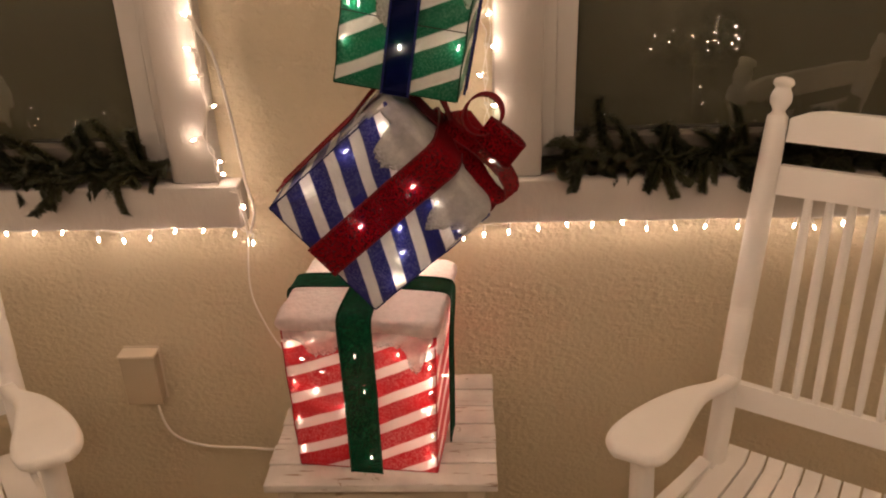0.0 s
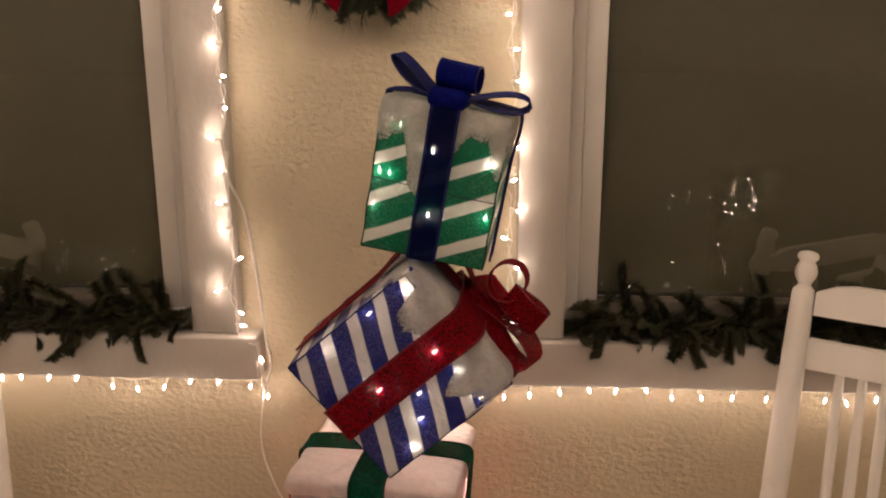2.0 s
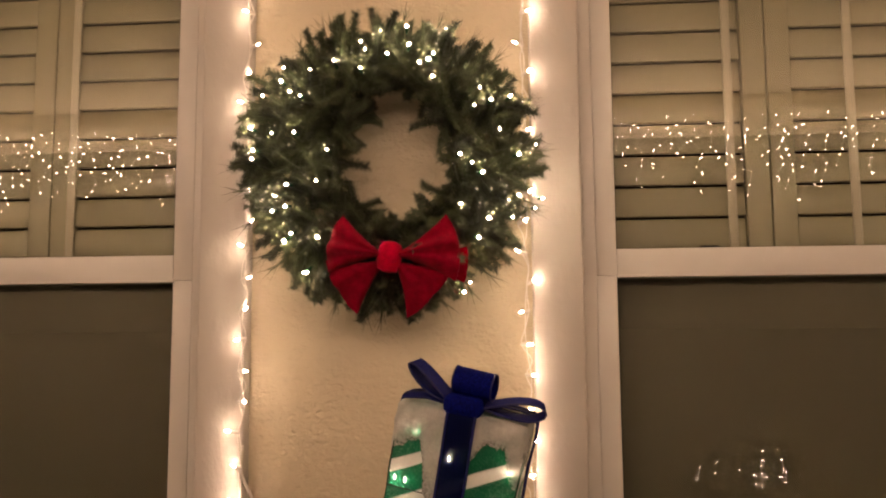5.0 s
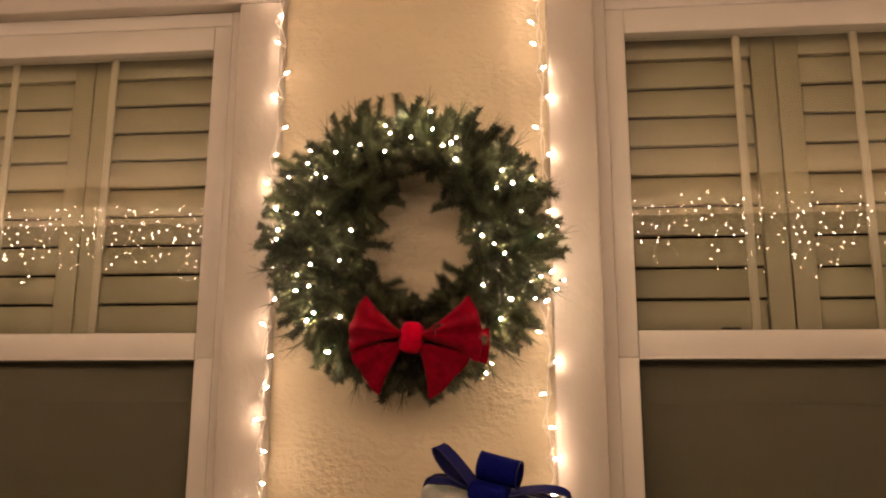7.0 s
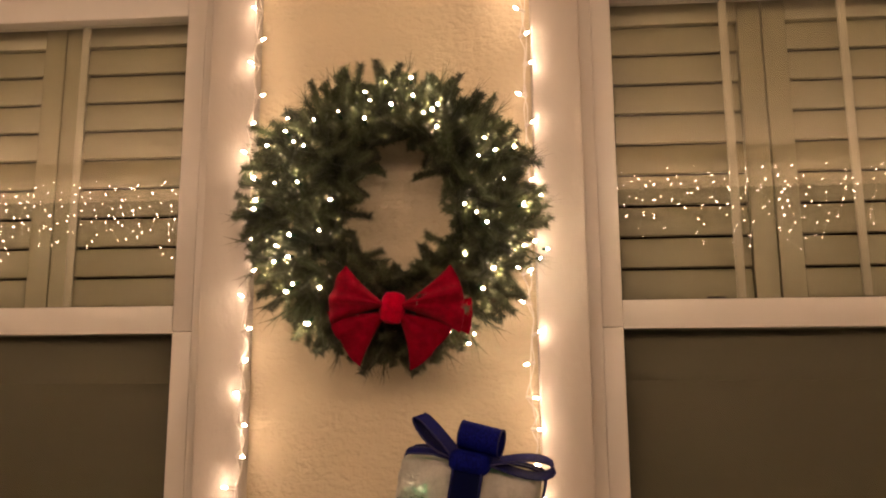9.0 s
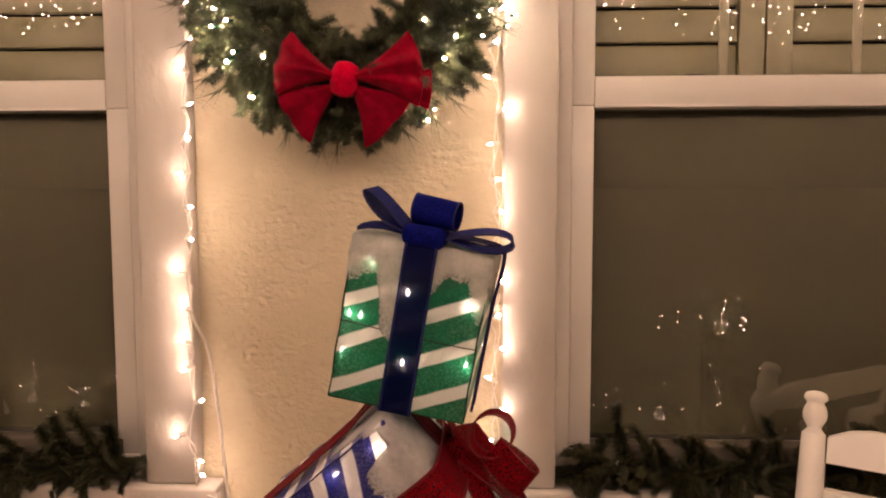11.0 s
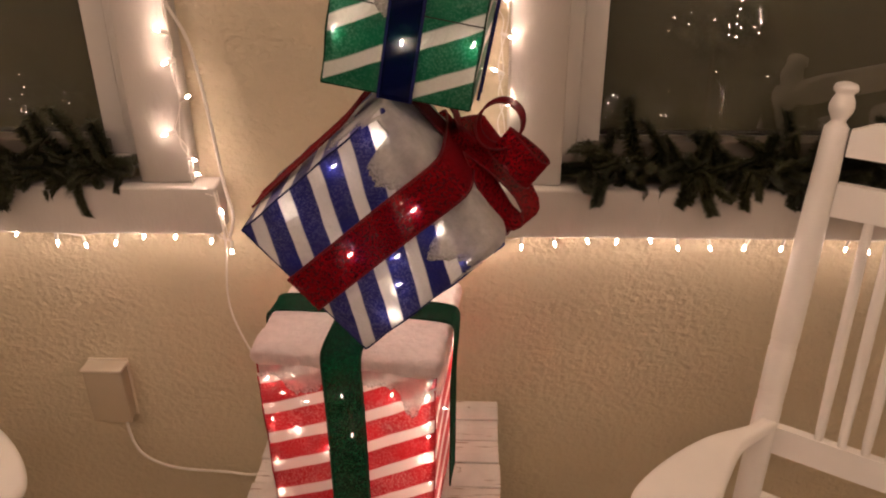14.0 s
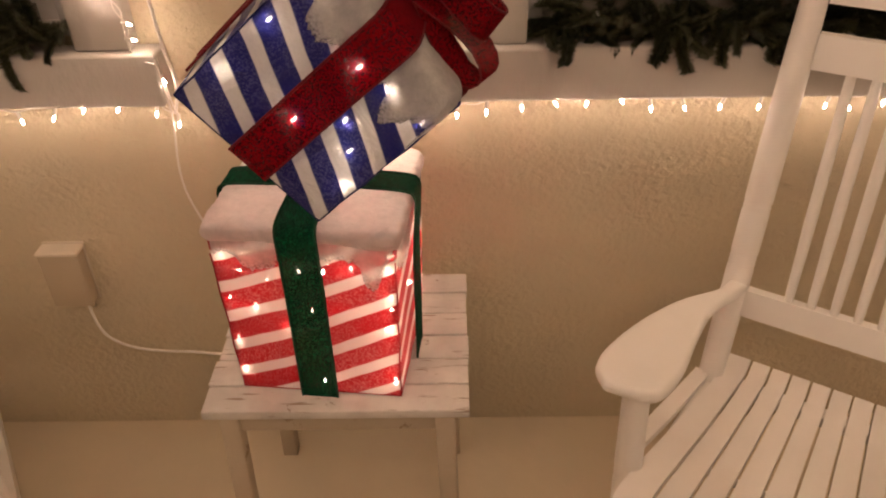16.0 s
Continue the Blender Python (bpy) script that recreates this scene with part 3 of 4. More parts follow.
while x < 3.25:
    n = rnd.choice((5, 7, 8, 9, 11, 7, 6, 10))
    top = Vector((x, EDGE_Y + 0.075, 2.712))
    drop = [top]
    for k in range(n):
        q = top + Vector((rnd.uniform(-0.03, 0.03), rnd.uniform(-0.02, 0.02), -0.02 - 0.041 * (k + rnd.uniform(0, 0.9))))
        drop.append(q)
        hang_bulb(ice, q, (rnd.uniform(-0.5, 0.5), rnd.uniform(-0.5, 0.5), -1), BULB_ICE, socket=None)
    tube(drop, 0.0013, 4, wires)
    x += rnd.uniform(0.050, 0.086)
part("wire", wires, M_CORD, ice)


# ---- wreath and garlands ----
def sprig_mesh(seed, length, needles, reach, thick, mat, spread=50.0, curl=0.0, close=0.35):
    """One fir tip: a thin stem along z with needles all round. Each needle is a three-sided spike."""
    r = random.Random(seed)
    verts, faces = [], []

    def spike(a, b, w):
        d = (b - a).normalized()
        u = d.cross(Vector((r.random() - 0.5, r.random() - 0.5, 0.7))).normalized()
        v = d.cross(u)
        i = len(verts)
        verts.extend([a + w * u, a - 0.5 * w * u + 0.87 * w * v, a - 0.5 * w * u - 0.87 * w * v, b])
        faces.extend([(i, i + 1, i + 3), (i + 1, i + 2, i + 3), (i + 2, i, i + 3)])

    def stem(u):
        return Vector((curl * u * u, 0, length * u))

    for k in range(8):
        spike(stem(k / 8), stem((k + 1.6) / 8), 0.0016)
    for k in range(needles):
        u = (k + r.random()) / needles
        ang = 2.39996 * k + r.uniform(-0.4, 0.4)
        tilt = radians(spread * (1 - close * u) + r.uniform(-14, 14))
        way = Vector((math.cos(ang) * math.sin(tilt), math.sin(ang) * math.sin(tilt), math.cos(tilt)))
        a = stem(u)
        spike(a, a + way * reach * r.uniform(0.7, 1.15) * (1 - 0.7 * close * u), thick)
    me = bpy.data.meshes.new("sprig")
    me.from_pydata([tuple(v) for v in verts], [], faces)
    me.materials.append(mat)
    return me


WREATH_AT = Vector((-0.090, -0.062, 1.975))
wreath = thing("wreath", Matrix.Translation(WREATH_AT), "round green artificial fir wreath with warm lights and a red bow", "wreath")
fir = [sprig_mesh(40 + k, 0.062 + 0.006 * k, 400, 0.0200, 0.0009, M_NEEDLE, 66, 0.012 * (k - 2), 0.12) for k in range(5)]
HOLE = ((-180, 0.080), (-154, 0.092), (-110, 0.095), (-88, 0.116), (-60, 0.108), (-38, 0.100), (-12, 0.132), (11, 0.130), (38, 0.120), (58, 0.150), (80, 0.168), (107, 0.150), (125, 0.100), (146, 0.088), (180, 0.080))
ring = bmesh.new()
tube([Vector((0.21 * math.cos(a), 0.045, 0.21 * math.sin(a))) for a in [2 * math.pi * k / 48 for k in range(49)]], 0.008, 8, ring)
part("frame_ring", ring, M_BARK, wreath, "dark wire ring")
rnd = random.Random(5)
for k in range(980):
    a = 2.39996 * k + rnd.uniform(-0.1, 0.1)
    rad, tan, out = Vector((math.cos(a), 0, math.sin(a))), Vector((-math.sin(a), 0, math.cos(a))), Vector((0, -1, 0))
    lane = k % 12
    if lane < 4:  # outer tips
        root = rad * rnd.uniform(0.205, 0.255) + out * rnd.uniform(0.0, 0.06)
        way = rad + out * rnd.uniform(-0.1, 0.9) + tan * rnd.uniform(-0.9, 0.9)
    elif lane < 7:  # face
        root = rad * rnd.uniform(0.16, 0.24) + out * rnd.uniform(0.02, 0.06)
        way = rad * rnd.uniform(-0.5, 1.0) + out * rnd.uniform(0.4, 0.9) + tan * rnd.uniform(-1.0, 1.0)
    else:  # inner tips
        inner = float(np.interp((math.degrees(a) + 180) % 360 - 180, [q[0] for q in HOLE], [q[1] for q in HOLE]))
        root = rad * (inner + rnd.uniform(0.03, 0.105)) + out * rnd.uniform(-0.03, 0.03)
        way = -rad * rnd.uniform(-0.2, 0.7) + out * rnd.uniform(0.0, 0.6) + tan * rnd.uniform(-1.0, 1.0)
    sp = part("sprig", rnd.choice(fir), None, wreath)
    sc = rnd.uniform(0.75, 1.05)
    sp.matrix_basis = along(root, root + way) @ pose(0, 0, 0, 0, 0, rnd.uniform(0, 360)) @ Matrix.Diagonal((sc, sc, sc, 1))
# long loose needles that stand out from the rim
long_tip = sprig_mesh(77, 0.075, 26, 0.055, 0.0006, M_NEEDLE, 30)
for k in range(26):
    a = 2 * math.pi * (k + rnd.random()) / 26
    rad = Vector((math.cos(a), -0.12, math.sin(a)))
    sp = part("sprig", long_tip, None, wreath)
    sp.matrix_basis = along(rad * 0.245, rad * 0.245 + rad + Vector((rnd.uniform(-0.4, 0.4), 0, rnd.uniform(-0.4, 0.4))))
upper_bulbs = [(-0.042, 0.239), (-0.031, 0.219), (0.05, 0.27), (0.089, 0.263), (0.129, 0.263), (0.013, 0.208), (-0.042, 0.182), (-0.144, 0.183), (-0.203, 0.194), (-0.205, 0.164), (0.077, 0.188), (0.104, 0.207),
               (0.103, 0.16), (0.196, 0.136), (0.217, 0.11), (0.255, 0.12), (0.271, 0.11), (0.185, 0.097), (-0.162, 0.128), (-0.22, 0.054), (-0.175, 0.055), (-0.245, 0.137), (-0.269, 0.07), (0.056, 0.227)]
lower_bulbs = [(-0.264, 0.005), (-0.113, 0.024), (-0.187, -0.051), (-0.133, -0.04), (-0.218, -0.103), (-0.187, -0.095), (-0.178, -0.148), (-0.124, -0.157), (-0.155, -0.224), (0.155, 0.005), (0.179, -0.014), (0.199, -0.035),
               (0.27, 0.002), (0.302, 0.022), (0.27, -0.078), (0.316, -0.083), (0.301, -0.102), (0.156, -0.096), (0.19, -0.161), (0.166, -0.208), (0.125, -0.235), (0.172, -0.247), (0.16, -0.265), (0.257, -0.121)]
for bx, bz in upper_bulbs + lower_bulbs:
    far = math.hypot(bx, bz)
    depth = -0.105 + 0.35 * abs(far - 0.21)
    lit = hang_bulb(wreath, (bx, depth, bz), (bx * 2, -0.6, bz * 2 + 0.1), BULB_WREATH, SOCKET_GREEN)
    size = rnd.uniform(0.5, 0.92)
    lit.matrix_basis = lit.matrix_basis @ Matrix.Diagonal((size, size, size, 1))
for k in range(14):  # deeper bulbs, half hidden by the needles
    a = 2 * math.pi * (k + rnd.random()) / 14
    far = rnd.uniform(0.21, 0.285)
    if -0.29 < math.sin(a) * far < -0.10 and abs(math.cos(a) * far) < 0.14:
        continue  # none under the bow
    hang_bulb(wreath, (0.01 + far * math.cos(a), rnd.uniform(-0.085, -0.06), far * math.sin(a)), (math.cos(a), -0.7, math.sin(a)), BULB_WREATH, SOCKET_GREEN)


def fan(a0, a1, r0, r1, puff, pleats, notch=0.0, steps=(14, 22)):
    """A puffed, pleated cloth fan between two angles (degrees), a closed pillow from a narrow root to a wide rim."""
    bm = bmesh.new()
    nu, nv = steps
    rows = {}
    for side in (-1, 1):
        for i in range(nu + 1):
            u = i / nu
            for j in range(nv + 1):
                v = j / nv
                a = radians(a0 + (a1 - a0) * v)
                r = r0 + (r1 * (1 - notch * (1 - abs(2 * v - 1))) - r0) * u
                mid = 0.5 * radians(a0 + a1)
                squeeze = 0.62 + 0.38 * u**0.8
                a = mid + (a - mid) * squeeze
                body = math.sin(math.pi * min(1, u * 0.93 + 0.07)) ** 0.7 * math.sin(math.pi * v) ** 0.5
                ripple = 0.009 * u * math.cos(2 * math.pi * pleats * v) * math.sin(math.pi * v)
                y = side * (0.004 + puff * body) + ripple * (1 if side < 0 else 0.4)
                rows[side, i, j] = bm.verts.new((r * math.cos(a), y, r * math.sin(a)))
    for side in (-1, 1):
        for i in range(nu):
            for j in range(nv):
                q = [rows[side, i, j], rows[side, i + 1, j], rows[side, i + 1, j + 1], rows[side, i, j + 1]]
                bm.faces.new(q if side < 0 else q[::-1])
    edge = [(0, j, 0, j + 1) for j in range(nv)] + [(nu, j, nu, j + 1) for j in range(nv)] + [(i, 0, i + 1, 0) for i in range(nu)] + [(i, nv, i + 1, nv) for i in range(nu)]
    for i, j, k, l in edge:
        try:
            bm.faces.new((rows[-1, i, j], rows[-1, k, l], rows[1, k, l], rows[1, i, j]))
        except ValueError:
            pass
    return bm


bow = part("bow", turned([(0.006, -0.030), (0.019, -0.026), (0.024, -0.012), (0.025, 0.004), (0.023, 0.018), (0.018, 0.027), (0.006, 0.031)], 18, Euler((0.0, 0.15, 0)).to_matrix().to_4x4()), M_VELVET, wreath, "red velvet bow")
bow.matrix_basis = pose(0.020, -0.118, -0.200, 0, 4, 0)
part("loop", fan(141, 199, 0.010, 0.118, 0.026, 2.5), M_VELVET, bow, at=pose(-0.004, 0.0, 0.002))
part("loop", fan(-18, 41, 0.010, 0.132, 0.026, 2.5), M_VELVET, bow, at=pose(0.004, 0.0, 0.002))
part("tail", fan(185, 245, 0.010, 0.122, 0.014, 1.5, 0.06), M_VELVET, bow, at=pose(-0.004, 0.010, -0.002))
part("tail", fan(-72, -4, 0.010, 0.118, 0.014, 1.5, 0.10), M_VELVET, bow, at=pose(0.004, 0.010, -0.002))
part("loop", fan(-14, 14, 0.02, 0.146, 0.010, 1.0), M_VELVET, bow, "back loop", at=pose(0.004, 0.026, -0.004))
hang_bulb(wreath, (0.010, -0.118, -0.186), (-0.2, -0.6, 0.6), BULB_WREATH, None)


def garland(x0, x1, seed, label):
    g = thing("garland", pose(0, -0.012, 1.028), label, "garland", "window sill garlands")
    r = random.Random(seed)
    stem = bmesh.new()
    n = 24
    tube([Vector((x0 + (x1 - x0) * k / n, 0.006 * math.sin(k * 1.3), 0.004 * math.sin(2.1 * k))) for k in range(n + 1)], 0.006, 6, stem)
    part("stem", stem, M_BARK, g)
    def tip(root, way, size):
        sp = part("sprig", r.choice(GARLAND_TIPS), None, g)
        sp.matrix_basis = along(root, Vector(root) + Vector(way)) @ pose(0, 0, 0, 0, 0, r.uniform(0, 360)) @ Matrix.Diagonal((size, size, size, 1))

    x = x0 - 0.01
    while x < x1:  # the dense middle
        tip((x, -0.014, 0.004), (r.choice((-1, 1)), r.uniform(-0.5, 0.1), r.uniform(-0.15, 0.45)), r.uniform(0.6, 0.85))
        tip((x, -0.020, 0.0), (r.uniform(-1, 1), r.uniform(-0.6, -0.1), r.uniform(-0.35, 0.25)), r.uniform(0.55, 0.8))
        tip((x + 0.01, -0.024, -0.004), (r.uniform(-1, 1), -0.4, r.uniform(-0.45, 0.05)), r.uniform(0.5, 0.75))
        x += r.uniform(0.015, 0.023)
    x = x0
    while x < x1:  # fingers that stand up before the glass
        lean = r.uniform(-0.8, 0.8) - (0.9 if x < x0 + 0.05 else 0.0) * r.choice((1, 1, 0))
        tip((x, -0.012, 0.0), (lean, r.uniform(-0.35, 0.0), r.uniform(0.7, 1.1)), r.uniform(0.85, 1.2))
        x += r.uniform(0.024, 0.046)
    x = x0 + 0.03
    while x < x1 - 0.02:  # tufts of three or four tips that hang over the sill's edge
        for k in range(r.choice((2, 3, 4))):
            tip((x + r.uniform(-0.02, 0.02), -0.046, 0.006), (0.45 * (k - 1.2) + r.uniform(-0.2, 0.2), -0.30, -1), r.uniform(0.7, 1.0))
        x += r.uniform(0.09, 0.17)
    return g


GARLAND_TIPS = [sprig_mesh(90 + k, 0.074 + 0.009 * k, 700, 0.0190, 0.0019, M_GARLAND, 72, 0.036 * (k - 1.5), 0.0) for k in range(4)]
garland(LEFT_X0 + 0.02, LEFT_X1 - 0.035, 3, "dark green fir garland lying on the window sill")
garland(RIGHT_X0 + 0.05, RIGHT_X1 - 0.02, 8, "dark green fir garland lying on the window sill")


# ---- small slatted table ----
TABLE_Z = 0.515
table = thing("side_table", pose(-0.030, -0.2775, 0), "small white distressed wooden table with a slatted top", "side table")
for k in range(6):
    y1 = 0.2025 - 0.0655 * k
    bd = part("top_slat", box(-0.2325 + (0.003 if k % 2 else 0), 0.2325 - (0.002 if k % 3 else 0), y1 - 0.0622, y1, TABLE_Z - 0.020, TABLE_Z - (0.001 if k % 2 else 0), 0.0025), M_TABLE, table)
for x0, x1, y0, y1 in ((-0.205, 0.205, -0.170, -0.152), (-0.205, 0.205, 0.160, 0.178), (-0.205, -0.187, -0.158, 0.158), (0.187, 0.205, -0.158, 0.158)):
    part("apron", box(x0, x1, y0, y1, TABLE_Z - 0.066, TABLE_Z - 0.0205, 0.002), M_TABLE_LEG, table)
for sx in (-1, 1):
    for sy in (-1, 1):
        leg = box(-0.017, 0.017, -0.017, 0.017, 0, TABLE_Z - 0.021, 0.003)
        for v in leg.verts:
            grow = 1 - v.co.z / TABLE_Z
            v.co.x += sx * 0.012 * grow
            v.co.y += sy * 0.012 * grow
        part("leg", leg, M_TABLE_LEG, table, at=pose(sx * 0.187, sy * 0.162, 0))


# ---- stacked present boxes ----
def present_body(w, d, h, taper, sag, seed, open_top=False):
    """A fabric box over a wire frame: slightly bellied faces and soft corners. Its base is at z = 0."""
    n = 10
    bm = bmesh.new()
    bmesh.ops.create_cube(bm, size=2)
    bmesh.ops.subdivide_edges(bm, edges=bm.edges[:], cuts=n, use_grid_fill=True)
    noise.seed_set(seed)
    for v in bm.verts:
        x, y, z = v.co
        t = (z + 1) / 2
        wide = 1 - taper * (1 - t)
        px, py, pz = x * w / 2 * wide, y * d / 2 * wide, t * h
        wob = sag * noise.noise(Vector((px * 14, py * 14, pz * 14 + seed)))
        if abs(abs(x) - 1) < 1e-4:
            px -= math.copysign(sag * (1 - y * y) * (1 - z * z), x) - wob * 0.5
        if abs(abs(y) - 1) < 1e-4:
            py -= math.copysign(sag * (1 - x * x) * (1 - z * z), y) - wob * 0.5
        v.co = (px, py, pz)
    if open_top:
        bmesh.ops.delete(bm, geom=[f for f in bm.faces if all(v.co.z > h - 1e-4 for v in f.verts)], context="FACES")
    sharp = [e for e in bm.edges if len(e.link_faces) == 2 and e.calc_face_angle(0) > 0.9]
    bmesh.ops.bevel(bm, geom=sharp, offset=0.004, segments=2, profile=0.5, affect="EDGES")
    return bm


def snow_cap(w, d, h, depth, drip, seed, dome=0.008, thick=0.007, torn=1.0, front=()):
    """A fleece lid with an uneven dripping hem: rings round the box, from the hem up and over to the middle of the top."""
    bm = bmesh.new()
    thin = bm.verts.layers.float.new("thin")
    r = random.Random(seed)
    phases = [(r.uniform(0, 6.28), r.choice((2, 3, 5, 7, 9)), r.uniform(0.4, 1.0)) for _ in range(5)]
    count = 380

    def rim(s, grow, round_=0.018):
        a = 2 * math.pi * s
        c, q = math.cos(a), math.sin(a)
        k = 1 / (abs(c) ** 16 + abs(q) ** 16) ** (1 / 16)
        return c * k * (w / 2 + grow), q * k * (d / 2 + grow)

    def hem(s):
        v = sum(amp * math.sin(f * 2 * math.pi * s + p) for p, f, amp in phases) / 2.2
        v += torn * 0.35 * noise.noise(Vector((math.cos(6.283 * s) * 9, math.sin(6.283 * s) * 9, seed)))
        v += torn * 0.26 * noise.noise(Vector((math.cos(6.283 * s) * 34, math.sin(6.283 * s) * 34, seed)))
        hang = max(0.012, depth + drip * max(-0.9, min(1.0, v)))
        if front and 0.625 < s < 0.875:
            x = rim(s, 0.0)[0]
            shape = np.interp(x, [q[0] for q in front], [h - q[1] for q in front])
            ragged = 0.010 * noise.noise(Vector((x * 60, seed, 0))) + 0.007 * noise.noise(Vector((x * 170, seed, 3)))
            hang = max(0.008, float(shape) + ragged)
        return hang

    rings = []
    for level in range(12):
        row = []
        for k in range(count):
            s = k / count
            if level == 0:
                grow, z = 0.001, h - hem(s)
            elif level == 1:
                grow, z = thick * 0.8, h - hem(s) - 0.002
            elif level < 8:
                f = (level - 1) / 6.0
                z = h - hem(s) * (1 - f) + thick * 0.2 * f
                grow = thick * (1 + 0.25 * math.sin(math.pi * f))
            else:
                f = (level - 7) / 4.0
                grow, z = thick - 0.022 * f * f, h + (thick + dome) * math.sin(f * math.pi / 2) * 0.7
            x, y = rim(s, grow)
            fuzz = 0.0022 * noise.noise(Vector((x * 70, y * 70, z * 70)))
            out = Vector((x, y, 0)).normalized() * fuzz
            row.append(bm.verts.new((x + out.x, y + out.y, z + (fuzz if level > 6 else 0))))
        rings.append(row)
    for f in (0.8, 0.6, 0.4, 0.2):
        row = []
        for k in range(count):
            x, y = rim(k / count, -0.022)
            x, y = x * f, y * f
            row.append(bm.verts.new((x, y, h + (thick + dome) * 0.7 + dome * (1 - f) * 0.5 + 0.0025 * noise.noise(Vector((x * 60, y * 60, seed))))))
        rings.append(row)
    for a, b in zip(rings, rings[1:]):
        for k in range(count):
            bm.faces.new((a[k], a[(k + 1) % count], b[(k + 1) % count], b[k]))
    bm.faces.new(rings[-1])
    for row, value in zip(rings, (1.0, 1.0, 0.4, 0.08)):
        for v in row:
            v[thin] = value
    return bm


def ribbon_band(w, h, d, axis, proud, cap, width, foot=0.0):
    """A ribbon up one side, over the top and down the other; axis 'y' runs front to back, 'x' side to side. Returns band and two hems."""
    half = (d if axis == "y" else w) / 2
    path = [(-half - proud * 0.35, foot), (-half - proud * 0.5, 0.4 * h), (-half - proud * 0.6, h * 0.7), (-half - proud, h - 0.03), (-half - proud * 0.95, h + cap * 0.3), (-half * 0.93, h + cap), (-half * 0.4, h + cap * 1.2), (0, h + cap * 1.25)]
    path = path + [(-a, b) for a, b in path[-2::-1]]
    pts = smooth_path([(0, a, b) if axis == "y" else (a, 0, b) for a, b in path], 4)
    across = (1, 0, 0) if axis == "y" else (0, 1, 0)
    off = Vector(across) * (width / 2 - 0.002)
    return strip(pts, across, width - 0.004, 0.0012), [tube([q + off * s for q in pts], 0.0022, 5) for s in (-1, 1)]


def add_band(parent, mats, *args):
    band, hems = ribbon_band(*args)
    b = part("ribbon", band, mats[0], parent)
    for hmesh in hems:
        part("hem", hmesh, mats[1], b)
    return b


def loop_pts(root, tip, rise, n=18):
    """A teardrop from root out to tip and back; rise is how far it opens."""
    root, tip, rise = Vector(root), Vector(tip), Vector(rise)
    out = []
    for k in range(n + 1):
        a = 2 * math.pi * k / n
        u = (1 - math.cos(a)) / 2
        out.append(root + (tip - root) * u + rise * math.sin(a) * (u**0.7))
    return out


def edge_tubes(parent, pts, across, width, mat):
    for s in (-1, 1):
        part("hem", tube([Vector(q) + Vector(across).normalized() * s * width / 2 for q in pts], 0.0016, 5), mat, parent)


def bulbs_on(parent, places, inside, band, outside):
    """Front bulbs: behind the fabric, or between fabric and ribbon where the band covers them."""
    for bx, bz in places:
        y = outside if abs(bx) < band else inside
        hang_bulb(parent, (bx, y, bz - 0.005), (0.2 * math.sin(90 * bx), -0.15, 1), BULB_BOX, socket=None)


def wire_frame(parent, w, d, h):
    bm = bmesh.new()
    for z in (0.004, h - 0.004):
        tube([(sx * w / 2, sy * d / 2, z) for sx, sy in ((-1, -1), (1, -1), (1, 1), (-1, 1), (-1, -1))], 0.0018, 5, bm)
    for sx in (-1, 1):
        for sy in (-1, 1):
            tube([(sx * w / 2, sy * d / 2, 0.004), (sx * w / 2, sy * d / 2, h - 0.004)], 0.0018, 5, bm)
    part("wire_frame", bm, M_STEEL, parent, "thin white wire frame")


def piping(parent, w, d, h, taper, mat):
    """Thin sewn cord down the four upright edges and round the foot."""
    for sx in (-1, 1):
        for sy in (-1, 1):
            k = 1 - taper
            a = Vector((sx * w / 2 * k, sy * d / 2 * k, 0.003))
            b = Vector((sx * w / 2, sy * d / 2, h * 0.86))
            mids = [a.lerp(b, t) + Vector((0.0008 * math.sin(17 * t + sx), 0.0008 * math.cos(13 * t + sy), 0)) for t in [q / 12 for q in range(13)]]
            part("piping", tube(mids, 0.0014, 5), mat, parent)
    foot = [(sx * w / 2 * (1 - taper), sy * d / 2 * (1 - taper), 0.002) for sx, sy in ((-1, -1), (1, -1), (1, 1), (-1, 1), (-1, -1))]
    part("piping", tube(foot, 0.0014, 5), mat, parent)


# how far the fleece reaches down each front: across, and the height of its hem
RED_HEM = ((-0.145, 0.288), (-0.115, 0.299), (-0.099, 0.282), (-0.079, 0.265), (-0.05, 0.272), (-0.034, 0.292), (0.048, 0.292), (0.077, 0.294), (0.088, 0.284), (0.093, 0.252), (0.104, 0.236), (0.117, 0.248), (0.129, 0.287), (0.146, 0.309))
BLUE_HEM = ((-0.123, 0.246), (-0.112, 0.251), (-0.105, 0.256), (-0.090, 0.254), (-0.086, 0.222), (-0.078, 0.200), (-0.052, 0.187), (-0.038, 0.200), (0.028, 0.207), (0.046, 0.210), (0.056, 0.182), (0.069, 0.168), (0.083, 0.186), (0.092, 0.202), (0.123, 0.217))
GREEN_HEM = ((-0.097, 0.158), (-0.090, 0.172), (-0.077, 0.174), (-0.072, 0.184), (-0.055, 0.187), (-0.048, 0.168), (-0.038, 0.112), (-0.024, 0.097), (-0.010, 0.134), (0.023, 0.176), (0.032, 0.192), (0.054, 0.199), (0.069, 0.195), (0.079, 0.152), (0.087, 0.144), (0.097, 0.150))
red = thing("present_box", pose(-0.042, -0.291, TABLE_Z, 0, 0, -6.3), "red and white striped lit present box, fleece snow, green ribbon", "present box", "stacked present boxes")
part("body", present_body(0.297, 0.268, 0.340, 0.045, 0.002, 3, True), M_RED, red)
wire_frame(red, 0.274, 0.250, 0.336)
piping(red, 0.292, 0.266, 0.336, 0.045, M_PIPE_RED)
